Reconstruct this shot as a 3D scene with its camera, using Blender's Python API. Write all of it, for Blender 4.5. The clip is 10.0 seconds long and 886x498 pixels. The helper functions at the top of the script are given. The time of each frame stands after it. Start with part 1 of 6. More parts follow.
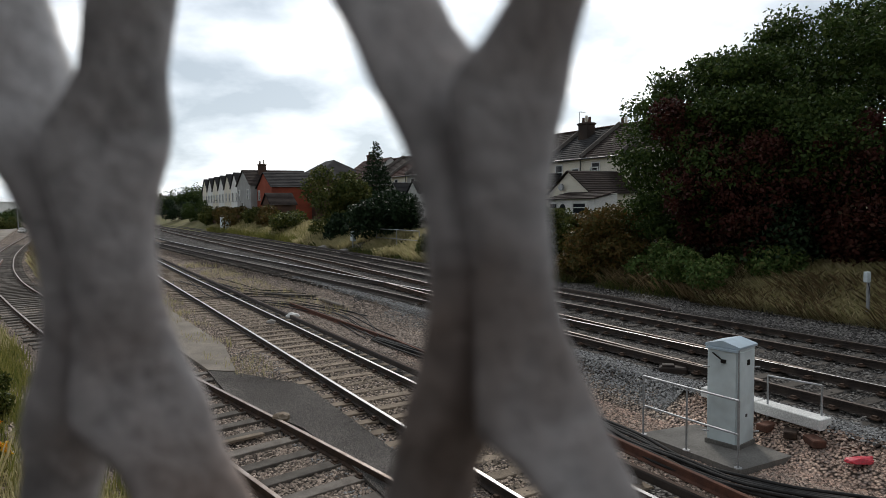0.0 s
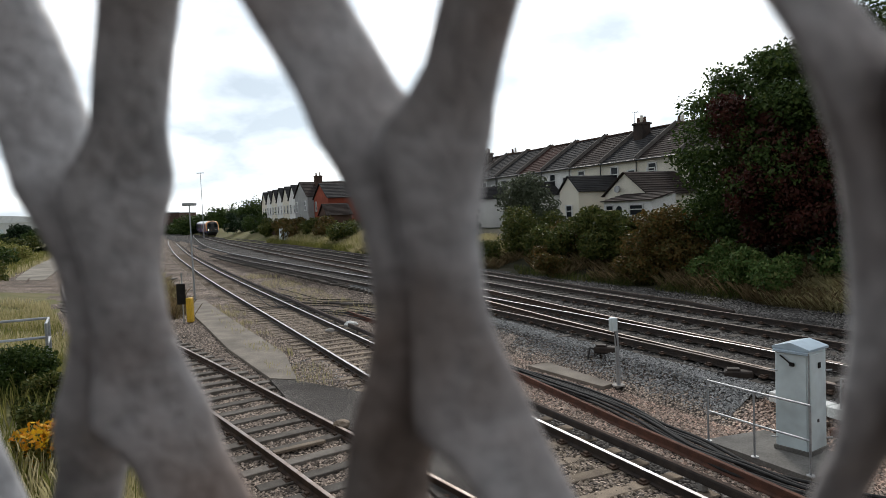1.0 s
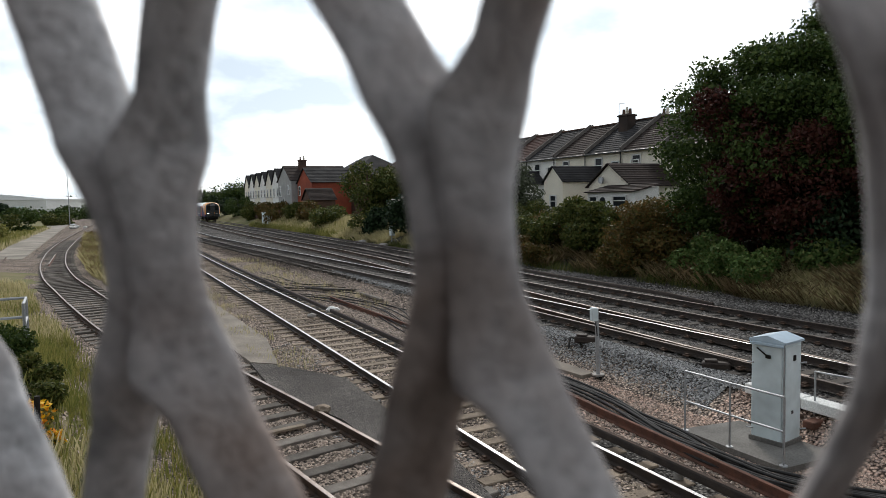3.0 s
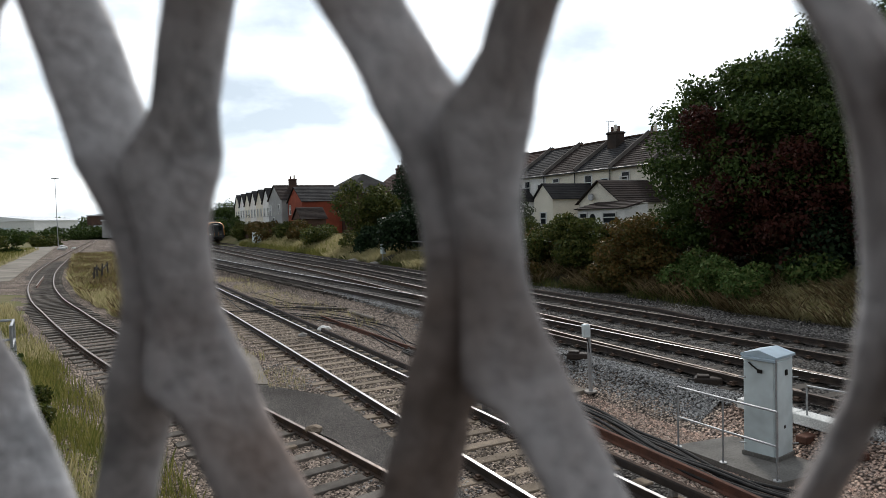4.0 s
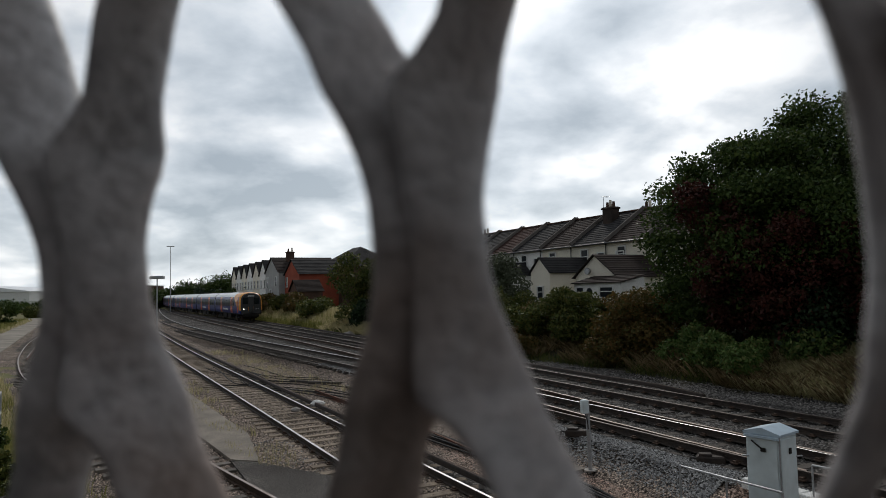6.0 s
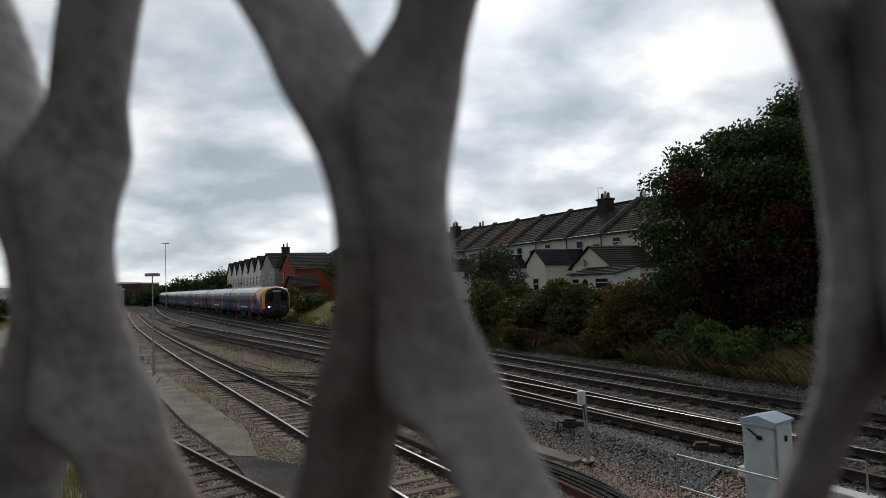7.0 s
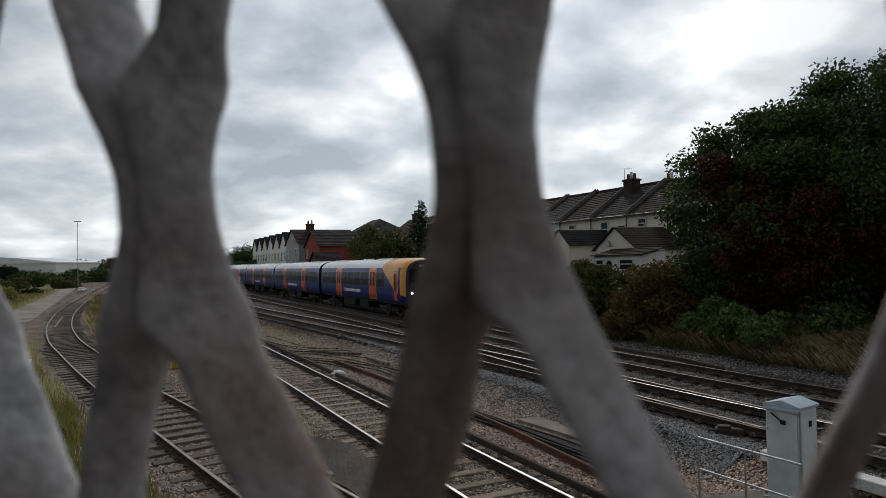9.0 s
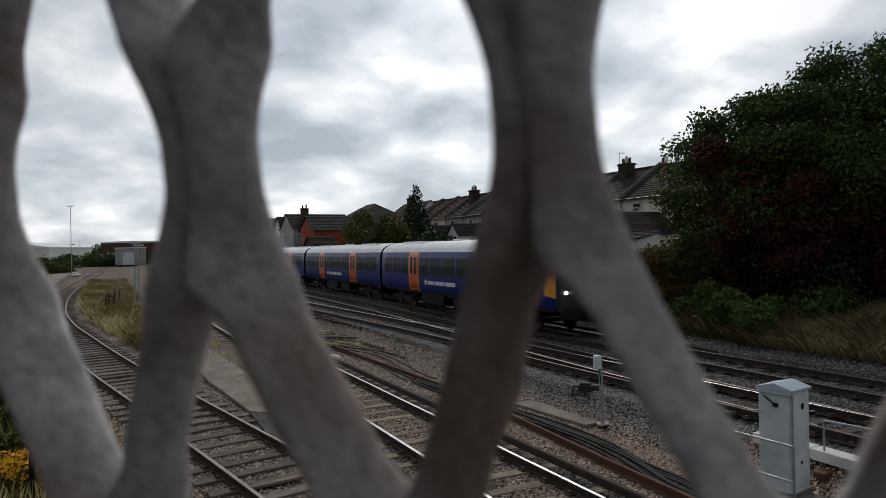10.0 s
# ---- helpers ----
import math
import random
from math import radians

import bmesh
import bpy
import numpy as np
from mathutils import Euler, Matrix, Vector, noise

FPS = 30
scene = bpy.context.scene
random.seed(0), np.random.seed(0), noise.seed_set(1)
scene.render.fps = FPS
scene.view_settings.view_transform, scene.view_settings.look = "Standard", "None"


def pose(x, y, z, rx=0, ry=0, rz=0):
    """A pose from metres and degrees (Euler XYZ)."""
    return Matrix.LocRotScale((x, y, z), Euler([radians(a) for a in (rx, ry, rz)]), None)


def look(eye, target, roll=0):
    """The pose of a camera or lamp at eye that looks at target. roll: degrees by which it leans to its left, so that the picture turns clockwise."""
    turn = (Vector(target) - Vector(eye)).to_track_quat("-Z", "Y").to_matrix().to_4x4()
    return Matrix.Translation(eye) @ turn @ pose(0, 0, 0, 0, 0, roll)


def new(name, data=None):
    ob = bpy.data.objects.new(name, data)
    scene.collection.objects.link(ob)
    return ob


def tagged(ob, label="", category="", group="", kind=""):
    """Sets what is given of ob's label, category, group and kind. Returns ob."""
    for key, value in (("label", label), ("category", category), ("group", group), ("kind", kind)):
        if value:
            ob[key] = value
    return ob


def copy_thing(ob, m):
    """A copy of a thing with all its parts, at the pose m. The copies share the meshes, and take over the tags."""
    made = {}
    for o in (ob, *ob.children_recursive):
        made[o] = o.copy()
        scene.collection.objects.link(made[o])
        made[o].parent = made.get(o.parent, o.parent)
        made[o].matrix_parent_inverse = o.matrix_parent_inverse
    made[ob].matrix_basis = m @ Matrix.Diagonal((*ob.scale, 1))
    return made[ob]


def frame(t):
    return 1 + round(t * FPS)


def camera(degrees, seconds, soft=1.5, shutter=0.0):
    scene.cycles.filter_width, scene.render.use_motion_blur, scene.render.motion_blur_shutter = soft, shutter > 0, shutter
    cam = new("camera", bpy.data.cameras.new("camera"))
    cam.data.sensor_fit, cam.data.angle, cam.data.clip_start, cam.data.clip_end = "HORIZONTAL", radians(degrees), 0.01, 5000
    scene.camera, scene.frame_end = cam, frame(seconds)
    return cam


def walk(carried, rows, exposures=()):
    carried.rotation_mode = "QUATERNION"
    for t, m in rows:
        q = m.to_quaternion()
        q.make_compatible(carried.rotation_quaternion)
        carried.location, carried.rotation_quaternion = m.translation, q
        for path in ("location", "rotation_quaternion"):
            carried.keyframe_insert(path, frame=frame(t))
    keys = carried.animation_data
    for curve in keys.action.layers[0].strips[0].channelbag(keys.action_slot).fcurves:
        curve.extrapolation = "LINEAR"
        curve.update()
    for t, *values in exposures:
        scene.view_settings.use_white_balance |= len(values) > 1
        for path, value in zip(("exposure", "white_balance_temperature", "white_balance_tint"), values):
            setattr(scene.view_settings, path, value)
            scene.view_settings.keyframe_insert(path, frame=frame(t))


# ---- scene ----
cam = camera(66.0, 10.0, soft=0.65)
cam.data.dof.use_dof = True
cam.data.dof.focus_distance = 22.0
cam.data.dof.aperture_fstop = 14.0
PATH = [
    (0, pose(-0.0146, 0.0309, 4.0200, 86.32, 0.70, -3.21)),
    (0.5, pose(0.0016, 0.0153, 4.0254, 86.72, 1.73, -1.87)),
    (1, pose(0.0037, 0.0142, 4.0236, 86.97, 2.35, 1.34)),
    (1.5, pose(0.0053, 0.0138, 4.0248, 87.41, 1.96, 0.80)),
    (2, pose(-0.0024, 0.0138, 4.0210, 85.55, 1.54, -0.05)),
    (2.5, pose(-0.0042, 0.0106, 4.0203, 85.56, 1.16, 0.10)),
    (4, pose(-0.0094, 0.0036, 4.0183, 87.37, 1.57, -0.77)),
    (4.5, pose(0.0000, -0.0000, 4.0100, 87.83, 4.01, -0.13)),
    (5, pose(-0.0004, 0.0032, 4.0121, 86.94, 4.77, 0.41)),
    (5.5, pose(-0.0040, 0.0057, 4.0107, 92.12, 1.45, 0.22)),
    (6, pose(-0.0022, 0.0178, 4.0043, 93.52, 1.23, -1.03)),
    (7.5, pose(0.0040, 0.0177, 4.0055, 92.75, 2.11, -1.30)),
    (8, pose(-0.0002, 0.0178, 4.0005, 93.26, 1.17, -0.84)),
    (8.5, pose(0.0025, 0.0191, 4.0019, 92.44, 1.62, -0.78)),
    (9, pose(-0.0089, 0.0106, 3.9943, 91.23, 1.07, 0.56)),
    (9.5, pose(-0.0187, 0.0117, 3.9895, 90.17, 0.78, 0.99)),
    (10, pose(-0.0200, 0.0110, 3.9901, 89.93, 1.10, 0.12)),
]
EXPOSURES = [(0, 0.28, 6600, 10), (0.5, 0.50, 6560, 10), (1.5, 0.58, 6560, 10), (2.5, 0.66, 6560, 10), (4, 0.55, 6520, 10), (4.5, 0.36, 6500, 10),
             (5.0, 0.31, 6500, 10), (5.5, 0.30, 6520, 10), (6, -0.22, 6540, 10), (6.5, -0.30, 6550, 10), (9, -0.30, 6560, 10), (10, -0.28, 6560, 11)]
walk(cam, PATH, EXPOSURES)

# ---- world and sun ----
SUN_EL, SUN_AZ = 37.0, 6.0      # azimuth clockwise from +y
sun_dir = Vector((math.sin(radians(SUN_AZ)) * math.cos(radians(SUN_EL)),
                  math.cos(radians(SUN_AZ)) * math.cos(radians(SUN_EL)), math.sin(radians(SUN_EL))))


def make_world():
    w = bpy.data.worlds.new("overcast_sky")
    scene.world = w
    w.use_nodes = True
    nt = w.node_tree
    N, L = nt.nodes, nt.links
    N.clear()
    out = N.new("ShaderNodeOutputWorld")
    sky = N.new("ShaderNodeTexSky")
    sky.sky_type = 'NISHITA'
    sky.sun_disc = False
    sky.sun_elevation, sky.sun_rotation = radians(SUN_EL), radians(SUN_AZ)
    bg_sky = N.new("ShaderNodeBackground")
    bg_sky.inputs[1].default_value = 0.10
    L.new(sky.outputs[0], bg_sky.inputs[0])
    tc = N.new("ShaderNodeTexCoord")
    sep = N.new("ShaderNodeSeparateXYZ")
    L.new(tc.outputs["Generated"], sep.inputs[0])

    def m(op, a, b=None, c=None, clamp=False):
        n = N.new("ShaderNodeMath")
        n.operation, n.use_clamp = op, clamp
        for i, v in enumerate((a, b, c)):
            if v is None:
                continue
            if isinstance(v, (int, float)):
                n.inputs[i].default_value = v
            else:
                L.new(v, n.inputs[i])
        return n.outputs[0]
    zc = m('ADD', m('MAXIMUM', sep.outputs[2], 0.0), 0.34)
    comb = N.new("ShaderNodeCombineXYZ")
    L.new(m('DIVIDE', sep.outputs[0], zc), comb.inputs[0])
    L.new(m('DIVIDE', sep.outputs[1], zc), comb.inputs[1])
    n1 = N.new("ShaderNodeTexNoise")
    n1.inputs["Scale"].default_value, n1.inputs["Detail"].default_value, n1.inputs["Roughness"].default_value = 2.3, 8.0, 0.50
    n1.inputs["Distortion"].default_value = 0.12
    L.new(comb.outputs[0], n1.inputs["Vector"])
    n2 = N.new("ShaderNodeTexNoise")
    n2.inputs["Scale"].default_value, n2.inputs["Detail"].default_value = 0.55, 3.0
    L.new(comb.outputs[0], n2.inputs["Vector"])
    cov = m('ADD', m('MULTIPLY', n1.outputs[0], 0.68), m('MULTIPLY', n2.outputs[0], 0.36))
    ramp = N.new("ShaderNodeValToRGB")
    el = ramp.color_ramp.elements
    el[0].position, el[0].color = 0.43, (0.33, 0.385, 0.44, 1)
    el[1].position, el[1].color = 0.60, (0.93, 0.95, 0.965, 1)
    e = el.new(0.505)
    e.color = (0.52, 0.575, 0.63, 1)
    e = el.new(0.55)
    e.color = (0.68, 0.72, 0.76, 1)
    L.new(cov, ramp.inputs[0])
    # brighter towards the veiled sun and the horizon
    dot = N.new("ShaderNodeVectorMath")
    dot.operation = 'DOT_PRODUCT'
    L.new(tc.outputs["Generated"], dot.inputs[0])
    dot.inputs[1].default_value = sun_dir
    glow = m('POWER', m('MAXIMUM', dot.outputs["Value"], 0.0), 12.0)
    hor = m('POWER', m('SUBTRACT', 1.0, m('MAXIMUM', sep.outputs[2], 0.0)), 8.0)
    front = m('MULTIPLY_ADD', sep.outputs[1], 0.5, 0.5, clamp=True)
    gain = m('ADD', m('ADD', 0.50, m('MULTIPLY', glow, 0.9)), m('MULTIPLY', m('ADD', m('MULTIPLY', hor, 0.62), 0.67), m('POWER', front, 2.0)))
    bg_cl = N.new("ShaderNodeBackground")
    L.new(ramp.outputs[0], bg_cl.inputs[0])
    L.new(gain, bg_cl.inputs[1])
    mix = N.new("ShaderNodeMixShader")
    mix.inputs[0].default_value = 0.90
    L.new(bg_sky.outputs[0], mix.inputs[1])
    L.new(bg_cl.outputs[0], mix.inputs[2])
    L.new(mix.outputs[0], out.inputs[0])


make_world()
sun = new("sun", bpy.data.lights.new("sun", 'SUN'))
sun.data.energy, sun.data.angle, sun.data.color = 1.25, radians(12), (1.0, 0.95, 0.88)
sun.matrix_world = look((0, 0, 60), Vector((0, 0, 60)) - sun_dir)

# ---- materials ----


def mat(name, c1, c2=None, rough=0.8, scale=6.0, fine=60.0, bump=0.3, metal=0.0, per_piece=0.0, spec=0.5, dist=0.01,
        mixlo=0.35, mixhi=0.65, island=False, coord="Object"):
    """A procedural surface: two colours mixed by coarse noise, fine grain, bump and roughness variation."""
    if c2 is None:
        c2 = tuple(v * 0.72 for v in c1)
    mt = bpy.data.materials.new(name)
    mt.use_nodes = True
    N, L = mt.node_tree.nodes, mt.node_tree.links
    b = N["Principled BSDF"]
    b.inputs["Metallic"].default_value = metal
    b.inputs["Specular IOR Level"].default_value = spec if rough < 0.6 else spec * 0.3
    tc = N.new("ShaderNodeTexCoord")
    n1 = N.new("ShaderNodeTexNoise")
    n1.inputs["Scale"].default_value, n1.inputs["Detail"].default_value = scale, 6.0
    n2 = N.new("ShaderNodeTexNoise")
    n2.inputs["Scale"].default_value, n2.inputs["Detail"].default_value = fine, 4.0
    L.new(tc.outputs[coord], n1.inputs["Vector"])
    L.new(tc.outputs[coord], n2.inputs["Vector"])
    rmp = N.new("ShaderNodeMapRange")
    rmp.inputs[1].default_value, rmp.inputs[2].default_value = mixlo, mixhi
    L.new(n1.outputs[0], rmp.inputs[0])
    mx = N.new("ShaderNodeMix")
    mx.data_type = 'RGBA'
    mx.inputs[6].default_value, mx.inputs[7].default_value = (*c1, 1), (*c2, 1)
    L.new(rmp.outputs[0], mx.inputs[0])
    # grain
    g = N.new("ShaderNodeMapRange")
    g.inputs[1].default_value, g.inputs[2].default_value, g.inputs[3].default_value, g.inputs[4].default_value = 0.3, 0.7, 0.78, 1.2
    L.new(n2.outputs[0], g.inputs[0])
    val = g.outputs[0]
    if per_piece:
        r = N.new("ShaderNodeNewGeometry" if island else "ShaderNodeObjectInfo")
        pr = N.new("ShaderNodeMapRange")
        pr.inputs[3].default_value, pr.inputs[4].default_value = 1 - per_piece, 1 + per_piece
        L.new(r.outputs["Random Per Island" if island else "Random"], pr.inputs[0])
        mm = N.new("ShaderNodeMath")
        mm.operation = 'MULTIPLY'
        L.new(val, mm.inputs[0])
        L.new(pr.outputs[0], mm.inputs[1])
        val = mm.outputs[0]
    sc = N.new("ShaderNodeVectorMath")
    sc.operation = 'SCALE'
    L.new(mx.outputs[2], sc.inputs[0])
    L.new(val, sc.inputs["Scale"])
    L.new(sc.outputs[0], b.inputs["Base Color"])
    rr = N.new("ShaderNodeMapRange")
    rr.inputs[3].default_value, rr.inputs[4].default_value = max(rough - 0.12, 0.03), min(rough + 0.12, 1)
    L.new(n1.outputs[0], rr.inputs[0])
    L.new(rr.outputs[0], b.inputs["Roughness"])
    if bump:
        bp = N.new("ShaderNodeBump")
        bp.inputs["Strength"].default_value, bp.inputs["Distance"].default_value = bump, dist
        L.new(n2.outputs[0], bp.inputs["Height"])
        L.new(bp.outputs[0], b.inputs["Normal"])
    return mt


def mat_ballast(name, cols, cell=22.0, weeds=0.0):
    """Crushed stone: cells of several colours with bump and painted shade between them, broad stains over them."""
    mt = bpy.data.materials.new(name)
    mt.use_nodes = True
    N, L = mt.node_tree.nodes, mt.node_tree.links
    b = N["Principled BSDF"]
    b.inputs["Roughness"].default_value = 0.95
    b.inputs["Specular IOR Level"].default_value = 0.1
    tc = N.new("ShaderNodeTexCoord")
    v = N.new("ShaderNodeTexVoronoi")
    v.inputs["Scale"].default_value = cell
    L.new(tc.outputs["Object"], v.inputs["Vector"])
    sep = N.new("ShaderNodeSeparateColor")
    L.new(v.outputs["Color"], sep.inputs[0])
    rp = N.new("ShaderNodeValToRGB")
    rp.color_ramp.interpolation = 'CONSTANT'
    el = rp.color_ramp.elements
    el[0].position, el[0].color = 0, (*cols[0], 1)
    el[1].position, el[1].color = 1 / len(cols), (*cols[1], 1)
    for i, c in enumerate(cols[2:], 2):
        e = el.new(i / len(cols))
        e.color = (*c, 1)
    L.new(sep.outputs[0], rp.inputs[0])
    n1 = N.new("ShaderNodeTexNoise")
    n1.inputs["Scale"].default_value, n1.inputs["Detail"].default_value = 0.45, 6
    L.new(tc.outputs["Object"], n1.inputs["Vector"])
    st = N.new("ShaderNodeMapRange")
    st.inputs[1].default_value, st.inputs[2].default_value, st.inputs[3].default_value, st.inputs[4].default_value = 0.35, 0.65, 0.6, 1.25
    L.new(n1.outputs[0], st.inputs[0])
    # shade between stones put into the colour: bright centres, near-black rims
    gap_shade = N.new("ShaderNodeMapRange")
    gap_shade.inputs[1].default_value, gap_shade.inputs[2].default_value, gap_shade.inputs[3].default_value, gap_shade.inputs[4].default_value = 0.25, 0.75, 1.35, 0.10
    L.new(v.outputs["Distance"], gap_shade.inputs[0])
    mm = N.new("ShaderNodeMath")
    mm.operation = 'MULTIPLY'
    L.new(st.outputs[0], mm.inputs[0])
    L.new(gap_shade.outputs[0], mm.inputs[1])
    sc = N.new("ShaderNodeVectorMath")
    sc.operation = 'SCALE'
    L.new(rp.outputs[0], sc.inputs[0])
    L.new(mm.outputs[0], sc.inputs["Scale"])
    L.new(sc.outputs[0], b.inputs["Base Color"])
    bp = N.new("ShaderNodeBump")
    bp.invert = True
    bp.inputs["Strength"].default_value, bp.inputs["Distance"].default_value = 0.9, 0.03
    L.new(v.outputs["Distance"], bp.inputs["Height"])
    L.new(bp.outputs[0], b.inputs["Normal"])
    return mt


def mat_leaf(name, cols, trans=0.25):
    mt = bpy.data.materials.new(name)
    mt.use_nodes = True
    N, L = mt.node_tree.nodes, mt.node_tree.links
    b = N["Principled BSDF"]
    b.inputs["Roughness"].default_value = 0.55
    b.inputs["Specular IOR Level"].default_value = 0.12
    g = N.new("ShaderNodeNewGeometry")
    rp = N.new("ShaderNodeValToRGB")
    el = rp.color_ramp.elements
    el[0].position, el[0].color = 0, (*cols[0], 1)
    el[1].position, el[1].color = 1, (*cols[-1], 1)
    for i, c in enumerate(cols[1:-1], 1):
        e = el.new(i / (len(cols) - 1))
        e.color = (*c, 1)
    L.new(g.outputs["Random Per Island"], rp.inputs[0])
    L.new(rp.outputs[0], b.inputs["Base Color"])
    tr = N.new("ShaderNodeBsdfTranslucent")
    L.new(rp.outputs[0], tr.inputs[0])
    mx = N.new("ShaderNodeMixShader")
    mx.inputs[0].default_value = trans
    L.new(b.outputs[0], mx.inputs[1])
    L.new(tr.outputs[0], mx.inputs[2])
    L.new(mx.outputs[0], N["Material Output"].inputs[0])
    return mt


def mat_glow(name, color, strength):
    mt = bpy.data.materials.new(name)
    mt.use_nodes = True
    b = mt.node_tree.nodes["Principled BSDF"]
    b.inputs["Base Color"].default_value = (*color, 1)
    b.inputs["Emission Color"].default_value = (*color, 1)
    b.inputs["Emission Strength"].default_value = strength
    return mt




def mat_mesh_paint():
    """Weathered paint: pale grey worn patches, brown grime blotches, a little rust."""
    mt = mat("weathered_mesh_paint", (0.59, 0.58, 0.585), (0.275, 0.232, 0.213), 0.62, 16, 260, 0.6, dist=0.002, mixlo=0.38, mixhi=0.64)
    N, L = mt.node_tree.nodes, mt.node_tree.links
    b = N["Principled BSDF"]
    old = b.inputs["Base Color"].links[0].from_socket
    tc = [n for n in N if n.type == 'TEX_COORD'][0]
    n3 = N.new("ShaderNodeTexNoise")
    n3.inputs["Scale"].default_value, n3.inputs["Detail"].default_value = 17.0, 5.0
    L.new(tc.outputs["Object"], n3.inputs["Vector"])
    r1 = N.new("ShaderNodeMapRange")
    r1.inputs[1].default_value, r1.inputs[2].default_value, r1.inputs[4].default_value = 0.54, 0.70, 0.30
    L.new(n3.outputs[0], r1.inputs[0])
    mx = N.new("ShaderNodeMix")
    mx.data_type = 'RGBA'
    mx.inputs[7].default_value = (0.26, 0.145, 0.08, 1)
    L.new(r1.outputs[0], mx.inputs[0])
    L.new(old, mx.inputs[6])
    r2 = N.new("ShaderNodeMapRange")
    r2.inputs[1].default_value, r2.inputs[2].default_value, r2.inputs[3].default_value, r2.inputs[4].default_value = 0.32, 0.43, 0.50, 1.0
    L.new(n3.outputs[0], r2.inputs[0])
    sc = N.new("ShaderNodeVectorMath")
    sc.operation = 'SCALE'
    L.new(mx.outputs[2], sc.inputs[0])
    L.new(r2.outputs[0], sc.inputs["Scale"])
    L.new(sc.outputs[0], b.inputs["Base Color"])
    return mt


M_STEEL_WORN = mat_mesh_paint()
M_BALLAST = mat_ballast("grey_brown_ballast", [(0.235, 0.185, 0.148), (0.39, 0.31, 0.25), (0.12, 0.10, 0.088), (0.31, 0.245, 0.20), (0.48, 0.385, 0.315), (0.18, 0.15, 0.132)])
M_BALLAST_DARK = mat_ballast("dark_track_ballast", [(0.085, 0.078, 0.074), (0.15, 0.14, 0.13), (0.05, 0.046, 0.043), (0.115, 0.105, 0.098), (0.21, 0.195, 0.18), (0.07, 0.065, 0.06)])
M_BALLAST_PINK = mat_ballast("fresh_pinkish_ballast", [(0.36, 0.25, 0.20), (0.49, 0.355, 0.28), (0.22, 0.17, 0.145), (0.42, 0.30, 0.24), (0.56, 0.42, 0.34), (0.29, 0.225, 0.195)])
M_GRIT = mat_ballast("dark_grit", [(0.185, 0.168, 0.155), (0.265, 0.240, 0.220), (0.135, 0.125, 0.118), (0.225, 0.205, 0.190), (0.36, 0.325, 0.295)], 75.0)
M_STONES = mat("ballast_stones", (0.30, 0.24, 0.198), (0.39, 0.315, 0.26), 0.9, 9, 90, 0.4, per_piece=0.8, island=True)
M_STONES_TAN = mat("dusty_tan_stones", (0.34, 0.275, 0.21), (0.25, 0.205, 0.165), 0.9, 9, 90, 0.4, per_piece=0.8, island=True)
M_STONES_GREY = mat("grey_ballast_stones", (0.20, 0.20, 0.20), (0.28, 0.275, 0.265), 0.9, 9, 90, 0.4, per_piece=0.9, island=True)
M_STONES_PINK = mat("fresh_ballast_stones", (0.47, 0.335, 0.265), (0.36, 0.28, 0.235), 0.9, 9, 90, 0.4, per_piece=0.8, island=True)
M_STONES_PALE = mat("pale_ballast_stones", (0.40, 0.325, 0.27), (0.30, 0.25, 0.215), 0.9, 9, 90, 0.4, per_piece=0.7, island=True)
M_STONES_DARK = mat("oily_ballast_stones", (0.135, 0.128, 0.122), (0.19, 0.178, 0.165), 0.9, 9, 90, 0.4, per_piece=0.8, island=True)
M_SOIL = mat("grassy_soil", (0.19, 0.16, 0.085), (0.13, 0.135, 0.05), 0.95, 0.6, 14, 0.8, dist=0.05)
# soil of the right bank, much darker than M_SOIL
M_SOIL_DARK = mat("dark_bank_soil", (0.045, 0.038, 0.024), (0.03, 0.034, 0.016), 0.95, 0.9, 14, 0.8, dist=0.05)
M_CONCRETE = mat("worn_concrete", (0.33, 0.31, 0.285), (0.24, 0.225, 0.205), 0.9, 1.6, 40, 0.35)
M_WALK = mat("dusty_worn_concrete", (0.27, 0.235, 0.195), (0.175, 0.152, 0.128), 0.9, 1.1, 40, 0.35)
M_YARD = mat("dusty_yard_earth", (0.33, 0.295, 0.25), (0.20, 0.18, 0.15), 0.95, 0.35, 9, 0.6, dist=0.03)
M_DECK_DARK = mat("dark_unseen_deck", (0.055, 0.053, 0.05), (0.04, 0.039, 0.038), 0.9, 2.0, 90, 0.5)
M_PAD = mat("dark_weathered_concrete", (0.20, 0.19, 0.175), (0.135, 0.128, 0.118), 0.9, 1.8, 40, 0.35)
M_RAIL_TOP = mat("polished_rail_head", (0.62, 0.60, 0.58), (0.42, 0.39, 0.37), 0.30, 2, 60, 0.05, metal=1.0)
M_RAIL_DULL = mat("dull_rail_head", (0.30, 0.25, 0.22), (0.20, 0.15, 0.12), 0.45, 3, 60, 0.1, metal=0.6)
M_RAIL_BROWN = mat("brown_rail_head", (0.13, 0.10, 0.085), (0.085, 0.065, 0.055), 0.55, 3, 60, 0.1, metal=0.3, spec=0.3)
M_RUST = mat("rusty_steel", (0.085, 0.055, 0.04), (0.05, 0.036, 0.03), 0.85, 5, 80, 0.3)
M_RUST_RED = mat("bright_rust", (0.15, 0.07, 0.048), (0.095, 0.052, 0.04), 0.85, 5, 80, 0.3)
M_DARK_RAIL = mat("dark_oiled_steel", (0.035, 0.028, 0.025), (0.06, 0.046, 0.038), 0.65, 5, 80, 0.3)
M_SLEEPER = mat("weathered_timber_sleeper", (0.175, 0.155, 0.135), (0.12, 0.105, 0.092), 0.9, 4, 45, 0.5, per_piece=0.3)
